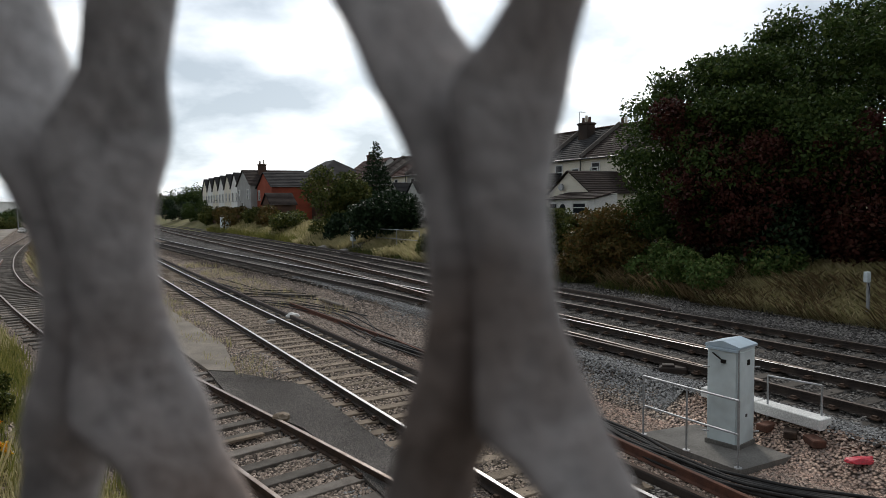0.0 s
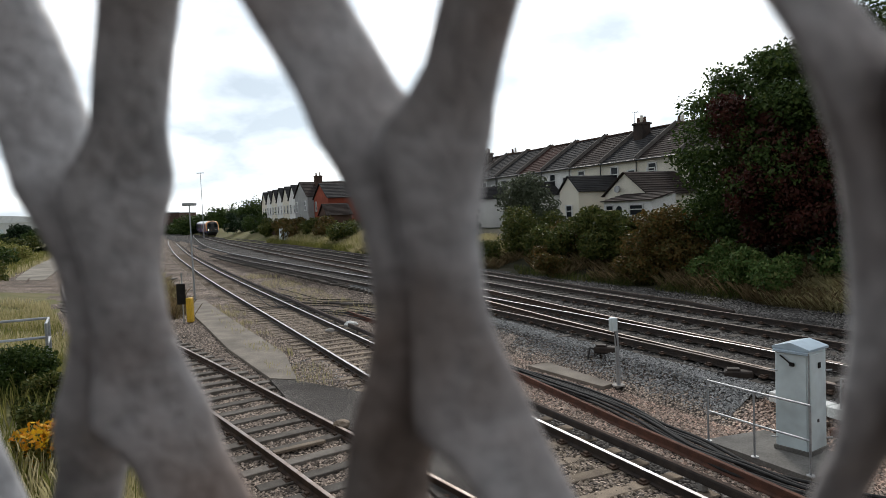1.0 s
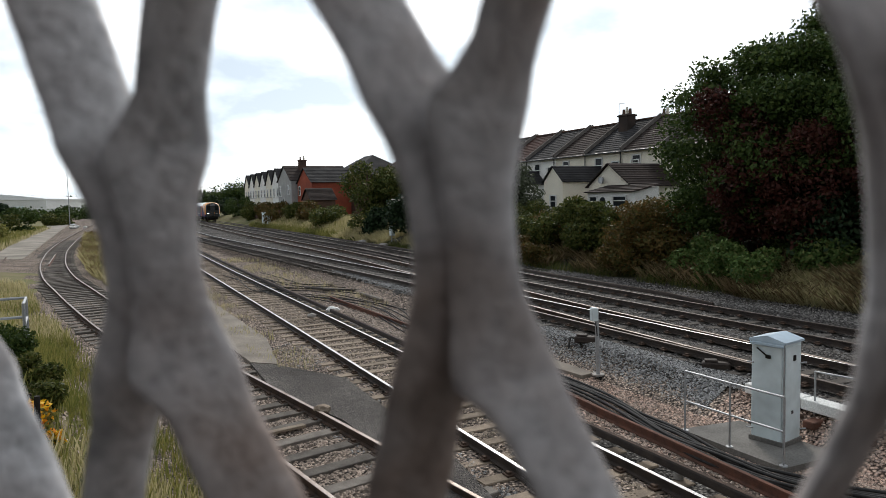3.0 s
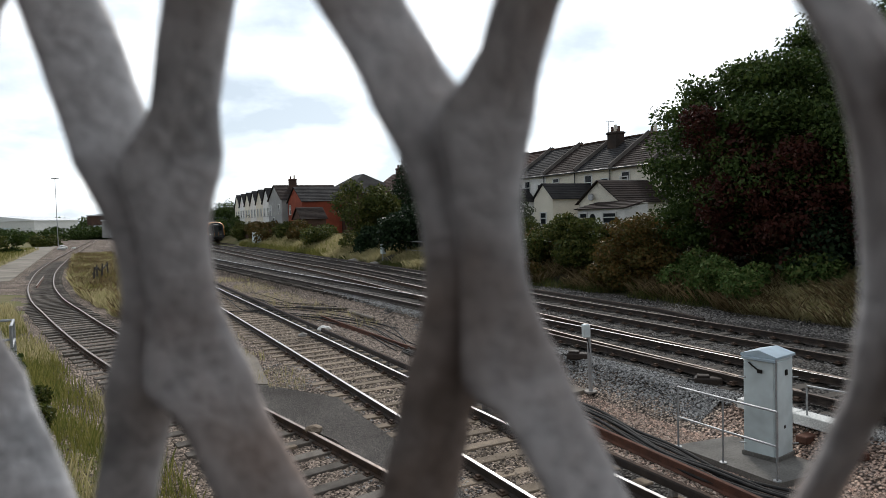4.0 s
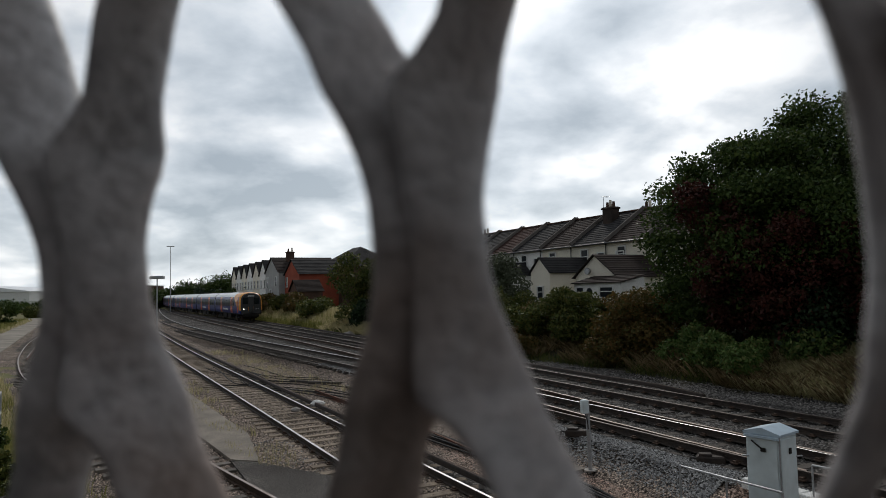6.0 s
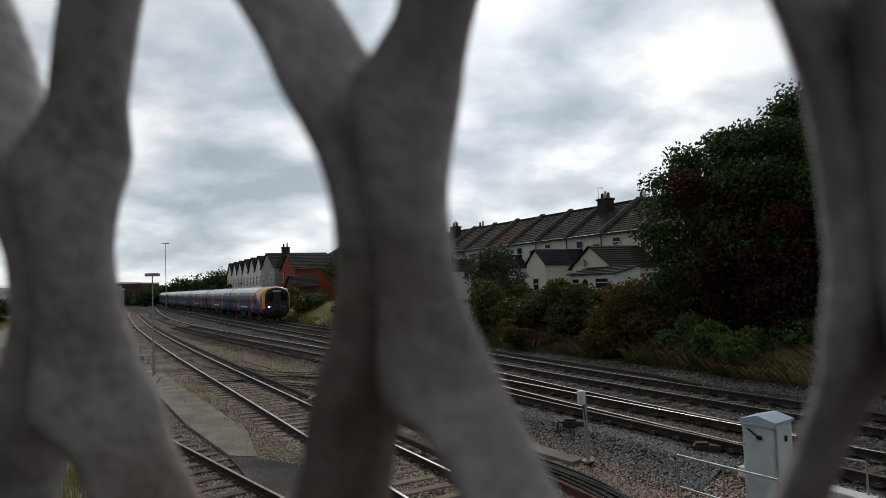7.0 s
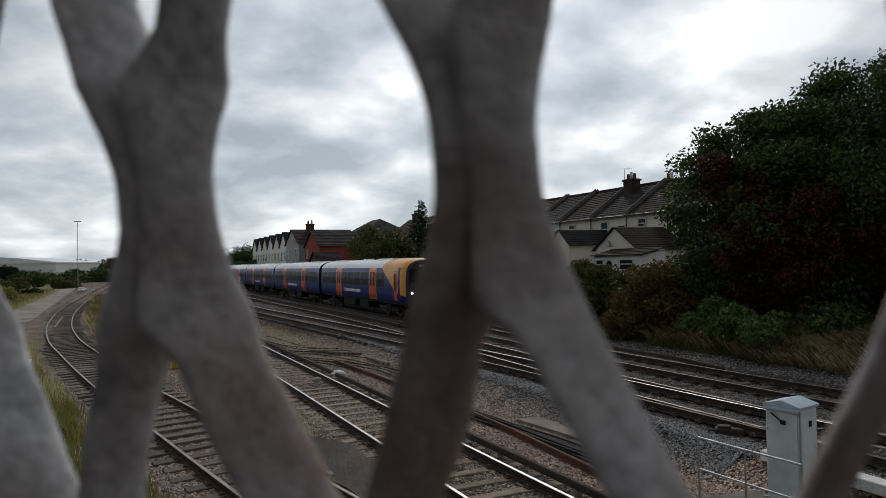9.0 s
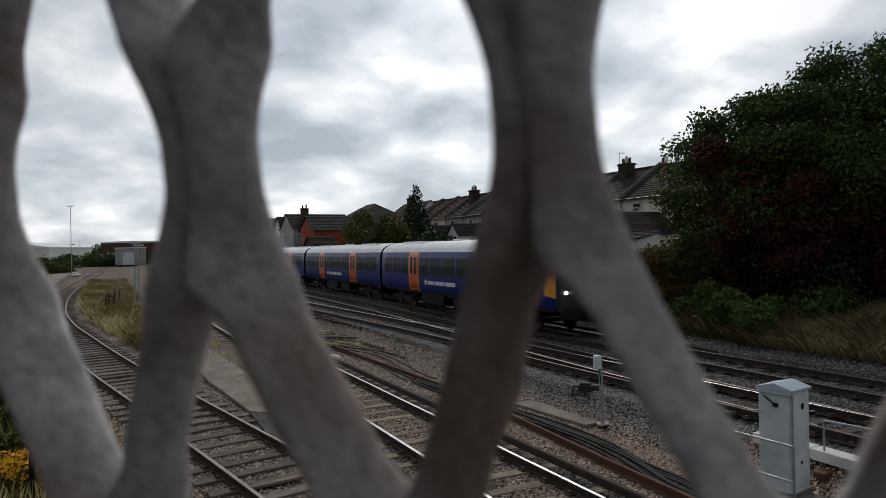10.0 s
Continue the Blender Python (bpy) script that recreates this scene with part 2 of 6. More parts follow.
M_SLEEPER_TAN = mat("dusty_sleeper", (0.27, 0.215, 0.16), (0.19, 0.152, 0.118), 0.9, 4, 45, 0.5, per_piece=0.25)
M_SLEEPER_DARK = mat("oily_timber_sleeper", (0.066, 0.058, 0.051), (0.085, 0.075, 0.066), 0.85, 4, 45, 0.5, per_piece=0.3)
M_CABINET = mat("pale_blue_grey_paint", (0.64, 0.72, 0.735), (0.60, 0.675, 0.69), 0.5, 0.9, 2.0, 0.01)
M_CAB_LID = mat("pale_blue_lid_paint", (0.42, 0.52, 0.60), (0.38, 0.47, 0.55), 0.45, 0.9, 2.0, 0.01)
M_GALV = mat("galvanised_steel", (0.42, 0.43, 0.44), (0.33, 0.34, 0.35), 0.5, 8, 90, 0.1, metal=0.5)
M_BLACK = mat("black_plastic", (0.025, 0.025, 0.027), (0.04, 0.04, 0.04), 0.45, 6, 60, 0.1)
M_CABLE = mat("dusty_black_cable", (0.03, 0.029, 0.029), (0.055, 0.052, 0.05), 0.75, 6, 60, 0.15)
M_WHITE = mat("white_paint", (0.76, 0.76, 0.74), (0.66, 0.66, 0.64), 0.6, 2, 40, 0.1)
M_YELLOW = mat("yellow_paint", (0.72, 0.44, 0.03), (0.60, 0.36, 0.03), 0.5, 4, 40, 0.1)
M_RED_PLASTIC = mat("red_plastic", (0.65, 0.04, 0.07), (0.55, 0.04, 0.06), 0.4, 4, 40, 0.1)
M_RENDER_CREAM = mat("cream_render", (0.80, 0.75, 0.635), (0.72, 0.67, 0.565), 0.9, 0.7, 20, 0.2)
M_RENDER_WHITE = mat("white_render", (0.85, 0.84, 0.81), (0.76, 0.75, 0.72), 0.9, 0.7, 20, 0.2)
M_RENDER_GREY = mat("grey_render", (0.40, 0.40, 0.39), (0.33, 0.33, 0.32), 0.9, 0.7, 20, 0.2)
M_BRICK_RED = mat("orange_red_brick", (0.33, 0.08, 0.045), (0.25, 0.065, 0.04), 0.9, 0.9, 22, 0.25)
M_BRICK_BROWN = mat("brown_brick", (0.12, 0.07, 0.052), (0.08, 0.052, 0.042), 0.9, 1.2, 22, 0.25)
M_BRICK_SOOT = mat("sooty_chimney_brick", (0.062, 0.045, 0.038), (0.042, 0.034, 0.03), 0.9, 1.2, 22, 0.25)
M_TILE = mat("brown_roof_tile", (0.042, 0.03, 0.026), (0.026, 0.02, 0.018), 0.9, 0.8, 12, 0.4, per_piece=0.12, island=True)
M_TILE_RED = mat("red_brown_roof_tile", (0.06, 0.027, 0.021), (0.038, 0.021, 0.018), 0.9, 0.8, 12, 0.4, per_piece=0.12, island=True)
M_SLATE = mat("grey_slate", (0.038, 0.037, 0.038), (0.025, 0.024, 0.025), 0.9, 0.8, 12, 0.3, per_piece=0.12, island=True)
M_COPING = mat("pale_mortar_coping", (0.42, 0.39, 0.36), (0.30, 0.28, 0.26), 0.9, 2, 30, 0.2)
M_PARTY = mat("weathered_party_coping", (0.20, 0.18, 0.165), (0.13, 0.115, 0.105), 0.9, 2, 30, 0.2)
M_GLASS = mat("dark_window_glass", (0.02, 0.024, 0.028), (0.03, 0.034, 0.038), 0.15, 1, 10, 0.0, spec=0.12)
M_TRAIN_GLASS = mat("tinted_train_glass", (0.012, 0.016, 0.016), (0.02, 0.024, 0.024), 0.3, 1, 10, 0.0, spec=0.05)
M_TRAIN_BLUE = mat("dark_blue_train_paint", (0.012, 0.030, 0.18), (0.010, 0.026, 0.155), 0.32, 0.6, 30, 0.02, spec=0.16)
M_TRAIN_ROOF = mat("pale_train_roof", (0.88, 0.89, 0.90), (0.80, 0.81, 0.83), 0.38, 0.8, 20, 0.05)
M_TRAIN_ORANGE = mat("orange_red_door_paint", (0.74, 0.085, 0.012), (0.64, 0.075, 0.012), 0.35, 1, 30, 0.02)
M_TRAIN_AMBER = mat("amber_yellow_paint", (0.85, 0.36, 0.04), (0.78, 0.31, 0.035), 0.35, 1, 30, 0.02)
M_UNDER = mat("grimy_underframe", (0.014, 0.013, 0.012), (0.026, 0.023, 0.02), 0.8, 3, 30, 0.3)
M_HEADLIGHT = mat_glow("lit_headlight", (1.0, 0.95, 0.82), 9.0)
M_LENS_OFF = mat("unlit_lamp_lens", (0.5, 0.5, 0.5), (0.4, 0.4, 0.4), 0.2, 3, 30, 0)
M_BARK = mat("grey_brown_bark", (0.10, 0.08, 0.06), (0.06, 0.05, 0.04), 0.95, 6, 30, 0.8)
M_LEAF = mat_leaf("green_leaves", [(0.026, 0.048, 0.012), (0.039, 0.068, 0.016), (0.054, 0.086, 0.020), (0.082, 0.108, 0.028)], 0.2)
M_LEAF_IVY = mat_leaf("bright_ivy_leaves", [(0.045, 0.085, 0.022), (0.080, 0.140, 0.035), (0.125, 0.185, 0.055), (0.17, 0.18, 0.06)])
M_LEAF_RED = mat_leaf("dark_red_leaves", [(0.035, 0.011, 0.008), (0.052, 0.015, 0.011), (0.072, 0.021, 0.014), (0.032, 0.021, 0.009)], 0.15)
M_LEAF_OLIVE = mat_leaf("olive_bush_leaves", [(0.035, 0.050, 0.014), (0.065, 0.085, 0.020), (0.100, 0.115, 0.030), (0.150, 0.135, 0.040)])
M_LEAF_RUSSET = mat_leaf("russet_bush_leaves", [(0.050, 0.055, 0.016), (0.110, 0.085, 0.026), (0.160, 0.090, 0.030), (0.085, 0.085, 0.025)])
M_LEAF_GREY = mat_leaf("grey_green_leaves", [(0.05, 0.06, 0.04), (0.085, 0.10, 0.06), (0.12, 0.135, 0.09)])
M_LEAF_DARK = mat_leaf("dark_fir_and_scrub_leaves", [(0.010, 0.022, 0.010), (0.018, 0.036, 0.014), (0.028, 0.048, 0.020)], 0.1)
M_LEAF_YELLOW = mat_leaf("yellow_flowers", [(0.75, 0.45, 0.02), (0.80, 0.50, 0.03), (0.72, 0.26, 0.02), (0.55, 0.38, 0.04)])
M_STRAW = mat_leaf("dry_straw_grass", [(0.25, 0.225, 0.11), (0.43, 0.375, 0.20), (0.57, 0.49, 0.29), (0.31, 0.30, 0.12)], 0.5)
M_DEAD = mat_leaf("dead_bramble_stems", [(0.075, 0.055, 0.028), (0.17, 0.12, 0.06), (0.26, 0.185, 0.10), (0.11, 0.10, 0.04)], 0.3)
M_GRASS = mat_leaf("green_grass", [(0.105, 0.125, 0.030), (0.20, 0.205, 0.055), (0.33, 0.29, 0.10), (0.15, 0.17, 0.045)], 0.3)

# ---- mesh tools ----


def link_mesh(name, verts, faces, material, parent=None, label="", smooth=False):
    me = bpy.data.meshes.new(name)
    me.from_pydata([tuple(v) for v in verts], [], [tuple(f) for f in faces])
    me.materials.append(material)
    if smooth:
        me.polygons.foreach_set("use_smooth", [True] * len(me.polygons))
    ob = new(name, me)
    if parent:
        ob.parent = parent
    return tagged(ob, label)


def part(name, bm, material, parent=None, label="", smooth=False):
    """Links a bmesh as one mesh object under a thing or a part."""
    me = bpy.data.meshes.new(name)
    bmesh.ops.recalc_face_normals(bm, faces=bm.faces)
    bm.to_mesh(me)
    bm.free()
    me.materials.append(material)
    if smooth:
        me.polygons.foreach_set("use_smooth", [True] * len(me.polygons))
    ob = new(name, me)
    if parent:
        ob.parent = parent
    return tagged(ob, label)


def thing(name, m, label, category, group="", kind=""):
    ob = new(name)
    ob.empty_display_size = 0.2
    ob.matrix_world = m
    return tagged(ob, label, category, group, kind)


def box(bm, c, size, bevel=0.0, m=None):
    r = bmesh.ops.create_cube(bm, size=1.0)
    vs = r["verts"]
    for v in vs:
        v.co = Vector((v.co.x * size[0] + c[0], v.co.y * size[1] + c[1], v.co.z * size[2] + c[2]))
    if m is not None:
        for v in vs:
            v.co = m @ v.co
    if bevel:
        es = list({e for v in vs for e in v.link_edges})
        bmesh.ops.bevel(bm, geom=es, offset=bevel, segments=1, affect='EDGES')
    return bm


def cyl(bm, p, q, r, seg=10, r2=None):
    p, q = Vector(p), Vector(q)
    h = (q - p).length
    m = Matrix.Translation((p + q) / 2) @ (q - p).to_track_quat('Z', 'Y').to_matrix().to_4x4()
    bmesh.ops.create_cone(bm, cap_ends=True, segments=seg, radius1=r, radius2=r if r2 is None else r2, depth=h, matrix=m)
    return bm


def prism(bm, pts, axis_from, axis_to, frame_m):
    """Extrudes a closed outline (u, v) from w=axis_from to axis_to; frame_m maps (u, w, v)."""
    a = [bm.verts.new(frame_m @ Vector((u, axis_from, v))) for u, v in pts]
    b = [bm.verts.new(frame_m @ Vector((u, axis_to, v))) for u, v in pts]
    n = len(pts)
    for i in range(n):
        bm.faces.new((a[i], a[(i + 1) % n], b[(i + 1) % n], b[i]))
    bm.faces.new(a)
    bm.faces.new(b[::-1])
    return bm


def tube_arrays(path, r, seg=6):
    V, F = [], []
    path = [Vector(p) for p in path]
    for i, p in enumerate(path):
        d = (path[min(i + 1, len(path) - 1)] - path[max(i - 1, 0)]).normalized()
        x = d.cross(Vector((0, 0, 1)))
        if x.length < 1e-3:
            x = Vector((1, 0, 0))
        x.normalize()
        y = d.cross(x)
        for k in range(seg):
            t = 2 * math.pi * k / seg
            V.append(p + (x * math.cos(t) + y * math.sin(t)) * r)
        if i:
            for k in range(seg):
                a, b = (i - 1) * seg + k, (i - 1) * seg + (k + 1) % seg
                F.append((a, b, b + seg, a + seg))
    return V, F


def tube(name, path, r, material, parent=None, label="", seg=6):
    V, F = tube_arrays(path, r, seg)
    return link_mesh(name, V, F, material, parent, label, True)


# ---- the line of the railway: s across, a along ----
NX, NY = 0.894, 0.447
Z_MAIN = 0.52


def sa(s, a, z=0.0):
    return Vector((NX * s - NY * a, NY * s + NX * a, z))


def sa_of(x, y):
    return NX * x + NY * y, -NY * x + NX * y


def lerp_knots(knots, v):
    if v <= knots[0][0]:
        return knots[0][1]
    for (x0, y0), (x1, y1) in zip(knots, knots[1:]):
        if v <= x1:
            t = (v - x0) / (x1 - x0)
            return y0 + (y1 - y0) * t
    return knots[-1][1]


BASE_KNOTS = [(-60, 0.0), (9.7, 0.0), (10.5, 0.50), (18.9, 0.50), (20.2, 0.75), (23.0, 1.7), (27.0, 2.2), (40, 2.4), (80, 2.6), (400, 3.0)]


K_S = [(-5, 5.0), (2.0, 3.9), (11.2, 2.85), (20, 1.25), (30, -0.45), (35.5, -1.25), (44.7, -2.46), (58, -3.35), (79, -3.7), (130, -4.0), (300, -6.0)]


def ground_z(x, y):
    s, a = sa_of(x, y)
    z = lerp_knots(BASE_KNOTS, s)
    if s < -3 and a > 8:          # low grassy bank beyond the siding
        z += 0.9 * min(1, (-3 - s) / 6) * max(0, 1 - abs(a - 40) / 27)
    edge = lerp_knots(K_S, a) - 1.9
    if s < edge and a < 26:       # shoulder of the bridge approach
        f, h = min(1, (edge - s) / 2.2), min(1, max(0, (25 - a) / 7))
        z += 1.25 * f * f * (3 - 2 * f) * h * h * (3 - 2 * h)
    return z


def ground_n(x, y):
    amp = 0.03
    s, a = sa_of(x, y)
    if s > 20:
        amp = 0.25
    return ground_z(x, y) + amp * noise.noise((x * 0.35, y * 0.35, 0)) - 0.035


def build_ground():
    # one sheet, fine near the camera, coarse to the horizon
    def axis(lo, hi, fine_lo, fine_hi, step):
        v = list(np.arange(fine_lo, fine_hi + 1e-6, step))
        x, st = fine_hi, step
        while x < hi:
            st *= 1.35
            x += st
            v.append(x)
        x, st = fine_lo, step
        while x > lo:
            st *= 1.35
            x -= st
            v.insert(0, x)
        return v
    S = axis(-2500, 2500, -14, 32, 0.55)
    A = axis(-1500, 3500, -4, 90, 0.8)
    V, F = [], []
    for a in A:
        for s in S:
            p = sa(s, a)
            V.append((p.x, p.y, ground_n(p.x, p.y)))
    n = len(S)
    for j in range(len(A) - 1):
        for i in range(n - 1):
            F.append((j * n + i, j * n + i + 1, (j + 1) * n + i + 1, (j + 1) * n + i))
    ob = link_mesh("ground", V, F, M_BALLAST, smooth=True)
    me = ob.data
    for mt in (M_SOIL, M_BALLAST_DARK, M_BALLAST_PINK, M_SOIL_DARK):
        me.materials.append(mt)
    idx = []
    for p in me.polygons:
        s, a = sa_of(*p.center[:2])
        wob = 0.5 * noise.noise((p.center.x * 0.5, p.center.y * 0.5, 3))
        pink = 7.4 < s < (9.85 if a > 8.5 else 10.5) and a < 15 + wob * 3
        # the main lines, and a narrow band beside the near third rail, are darker
        dark = 10.5 + 0.3 * wob < s <= 19.3 + wob or (6.65 < s < 7.4 and a < 70)
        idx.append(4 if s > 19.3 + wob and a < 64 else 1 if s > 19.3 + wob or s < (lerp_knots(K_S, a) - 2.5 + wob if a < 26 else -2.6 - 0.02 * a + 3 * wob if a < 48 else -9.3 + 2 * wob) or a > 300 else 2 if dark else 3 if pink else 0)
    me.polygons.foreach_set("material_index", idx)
    return tagged(ob, "railway ground of grey-brown ballast with grassy soil banks", "ground", kind="structure")


build_ground()


# ---- tracks ----
def rail_profile(h=0.155, w=0.07):
    return [(-0.065, 0), (0.065, 0), (0.06, 0.015), (0.012, 0.03), (0.012, h - 0.045), (w / 2, h - 0.035), (w / 2, h - 0.004),
            (w / 2 - 0.008, h), (-w / 2 + 0.008, h), (-w / 2, h - 0.004), (-w / 2, h - 0.035), (-0.012, h - 0.045), (-0.012, 0.03), (-0.06, 0.015)]


def sweep(name, path, prof, material, parent, top_material=None, label=""):
    V, F, top = [], [], []
    n = len(prof)
    hmax = max(v for _, v in prof)
    for i, p in enumerate(path):
        d = (path[min(i + 1, len(path) - 1)] - path[max(i - 1, 0)]).normalized()
        x = d.cross(Vector((0, 0, 1))).normalized()
        for u, v in prof:
            V.append(p + x * u + Vector((0, 0, v)))
        if i:
            for k in range(n):
                a, b = (i - 1) * n + k, (i - 1) * n + (k + 1) % n
                F.append((a, b, b + n, a + n))
                top.append(1 if prof[k][1] > hmax - 0.006 and prof[(k + 1) % n][1] > hmax - 0.006 else 0)
    F.append(tuple(range(n)))
    F.append(tuple(range((len(path) - 1) * n, len(path) * n))[::-1])
    top += [0, 0]
    ob = link_mesh(name, V, F, material, parent, label)
    if top_material:
        ob.data.materials.append(top_material)
        ob.data.polygons.foreach_set("material_index", top)
    return ob


def path_sa(fs, a0, a1, z, step=3.0):
    out = []
    a = a0
    while a <= a1 + 1e-6:
        out.append(sa(fs(a), a, z))
        a += step if a < 120 else step * 4
    return out


def offset_path(path, o):
    out = []
    for i, p in enumerate(path):
        d = (path[min(i + 1, len(path) - 1)] - path[max(i - 1, 0)])
        d.z = 0
        d.normalize()
        x = d.cross(Vector((0, 0, 1)))
        out.append(p + x * o)
    return out


def resample(path, step):
    out, carry = [], 0.0
    for p, q in zip(path, path[1:]):
        L = (q - p).length
        t = carry
        while t < L:
            out.append((p.lerp(q, t / L), (q - p).normalized()))
            t += step
        carry = t - L
    return out


def smooth_path(pts, n=6):
    P = [Vector(p) for p in pts]
    out = []
    for i in range(len(P) - 1):
        p0, p1, p2, p3 = P[max(i - 1, 0)], P[i], P[i + 1], P[min(i + 2, len(P) - 1)]
        for k in range(n):
            t = k / n
            out.append(0.5 * ((2 * p1) + (p2 - p0) * t + (2 * p0 - 5 * p1 + 4 * p2 - p3) * t * t + (3 * p1 - p0 - 3 * p2 + p3) * t ** 3))
    out.append(P[-1])
    return out


def sleeper_mesh(length, w=0.25, h=0.12):
    bm = bmesh.new()
    box(bm, (0, 0, -h / 2), (length, w, h), 0.012)
    for v in bm.verts:
        v.co.z += random.uniform(-0.006, 0.006)
        v.co.x += random.uniform(-0.02, 0.02)
    me = bpy.data.meshes.new("sleeper")
    bm.to_mesh(me)
    bm.free()
    return me


def make_track(center, label, mat_sleeper, mat_top, step=0.70, length=2.6, limit=150, rails=(-0.7525, 0.7525), lift=0.0, near_top=None):
    tr = thing("railway_track", Matrix.Identity(4), label, "railway track", "railway tracks", "structure")
    for o in rails:
        sweep("rail", offset_path(center, o), rail_profile(), M_RUST if mat_top is M_RAIL_DULL else M_DARK_RAIL, tr, near_top if near_top and o < 0 else mat_top)
    meshes = []
    for k in range(4):
        me = sleeper_mesh(length)
        me.materials.append(mat_sleeper)
        meshes.append(me)
    chair = bmesh.new()
    box(chair, (0, 0, 0.012), (0.34, 0.16, 0.03), 0.006)
    box(chair, (0.11, 0, 0.035), (0.06, 0.09, 0.05), 0.006)
    box(chair, (-0.11, 0, 0.035), (0.06, 0.09, 0.05), 0.006)
    cm = bpy.data.meshes.new("rail_chair")
    chair.to_mesh(cm)
    chair.free()
    cm.materials.append(M_RUST)
    n = 0
    for p, d in resample(center, step):
        if n >= limit:
            break
        ang = math.atan2(d.y, d.x) - math.pi / 2
        m = Matrix.Translation(p) @ Matrix.Rotation(ang + random.uniform(-0.02, 0.02), 4, 'Z')
        s = new("sleeper", random.choice(meshes))
        s.parent = tr
        s.matrix_local = m @ Matrix.Translation((random.uniform(-0.05, 0.05), 0, lift + random.uniform(0.012, 0.030)))
        if n < 40:
            for o in rails:
                c = new("rail_chair", cm)
                c.parent = tr
                c.matrix_local = m @ Matrix.Translation((o, 0, 0))
        n += 1
    return tr


# siding that swings away to the yard
K_PTS = [(3.4, 3.2), (0.2, 7.6), (-2.45, 11.25), (-4.65, 14.2), (-7.85, 18.5), (-10.65, 22.2), (-13.8, 26.6), (-17.0, 31.2), (-22.2, 38.9),
         (-28.9, 50.3), (-38.5, 68.8), (-56.5, 107), (-101, 204)]
K_PATH = smooth_path([(x, y, 0.0) for x, y in K_PTS])
make_track(K_PATH, "rusty siding on timber sleepers curving towards the yard", M_SLEEPER, M_RAIL_DULL, limit=130, step=0.72)

def curve_knots(knots, v):
    """A smooth line through knots (x, y), straight past its ends."""
    n = len(knots)
    sl = []
    for k in range(n):
        p, q = knots[max(k - 1, 0)], knots[min(k + 1, n - 1)]
        sl.append((q[1] - p[1]) / (q[0] - p[0]))
    if v <= knots[0][0]:
        return knots[0][1] + sl[0] * (v - knots[0][0])
    for k in range(n - 1):
        (x0, y0), (x1, y1) = knots[k], knots[k + 1]
        if v <= x1:
            h = x1 - x0
            t = (v - x0) / h
            return (y0 * (1 + 2 * t) * (1 - t) ** 2 + sl[k] * h * t * (1 - t) ** 2 + y1 * t * t * (3 - 2 * t) + sl[k + 1] * h * t * t * (t - 1))
    return knots[-1][1] + sl[-1] * (v - knots[-1][0])


# near running line with a conductor rail, sweeping round with the main lines in the distance
N_S = [(-10, 5.95), (20, 5.98), (50, 5.93), (80, 6.35), (103, 7.05), (156, 9.5), (215, 14.0), (280, 22.5)]
N_PATH = path_sa(lambda a: curve_knots(N_S, a), -6, 240, 0.0)
make_track(N_PATH, "running line with bright rails on dusty sleepers", M_SLEEPER_TAN, M_RAIL_TOP, limit=150, step=0.68, lift=-0.032)

# main lines on the raised bed; the middle one leaves the near one at a junction
T1_S = [(-10, 12.1), (15, 12.12), (24, 11.95), (35, 11.4), (57, 10.2), (76, 9.6), (100, 9.9), (130, 11.6), (200, 17.0), (260, 24.0)]
T2_S = [(8, 12.2), (15, 12.45), (22, 12.95), (30, 13.5), (38, 13.9), (46, 14.15), (60, 14.25), (100, 15.0), (150, 16.6), (200, 20.0), (260, 27.0)]
T3_S = [(-30, 15.35), (0, 15.5), (15, 15.62), (23, 15.9), (35, 16.65), (47, 17.25), (60, 17.55), (100, 18.45), (150, 18.95), (190, 20.0), (250, 24.5), (320, 32.0), (420, 46.0)]
T1 = path_sa(lambda a: curve_knots(T1_S, a), -6, 230, Z_MAIN)
T2 = path_sa(lambda a: curve_knots(T2_S, a), 8, 230, Z_MAIN)
T3 = path_sa(lambda a: curve_knots(T3_S, a), -6, 400, Z_MAIN)
make_track(T1, "main line with polished rails on dark oily sleepers", M_SLEEPER_DARK, M_RAIL_TOP, limit=120, length=2.6, lift=-0.068, near_top=M_RAIL_BROWN)
make_track(T2, "main line leaving the junction on dark oily sleepers", M_SLEEPER_DARK, M_RAIL_DULL, limit=100, length=2.5, lift=-0.075)
make_track(T3, "far main line on which the train runs", M_SLEEPER_DARK, M_RAIL_BROWN, limit=120, lift=-0.055)


def conductor(fs, a0, a1, z, label):
    """A heavy third rail on insulators, its ends ramped down."""
    t = thing("conductor_rail", Matrix.Identity(4), label, "conductor rail", "conductor rails", "structure")
    p = path_sa(fs, a0, a1, z, 2.0)
    if len(p) > 2:
        p[0] = p[0] + Vector((0, 0, -0.1))
    sweep("rail", p, [(-0.06, 0.0), (0.06, 0.0), (0.06, 0.03), (0.05, 0.1), (0.035, 0.125), (-0.035, 0.125), (-0.05, 0.1), (-0.06, 0.03)], M_DARK_RAIL, t, M_RUST)
    bm = bmesh.new()
    cyl(bm, (0, 0, -0.1), (0, 0, 0.0), 0.07, 10)
    me = bpy.data.meshes.new("insulator")
    bm.to_mesh(me)
    bm.free()
    me.materials.append(M_COPING)
    for k, (q, d) in enumerate(resample(p, 2.6)):
        if k > 40:
            break
        o = new("insulator", me)
        o.parent = t
        o.location = q
    return t


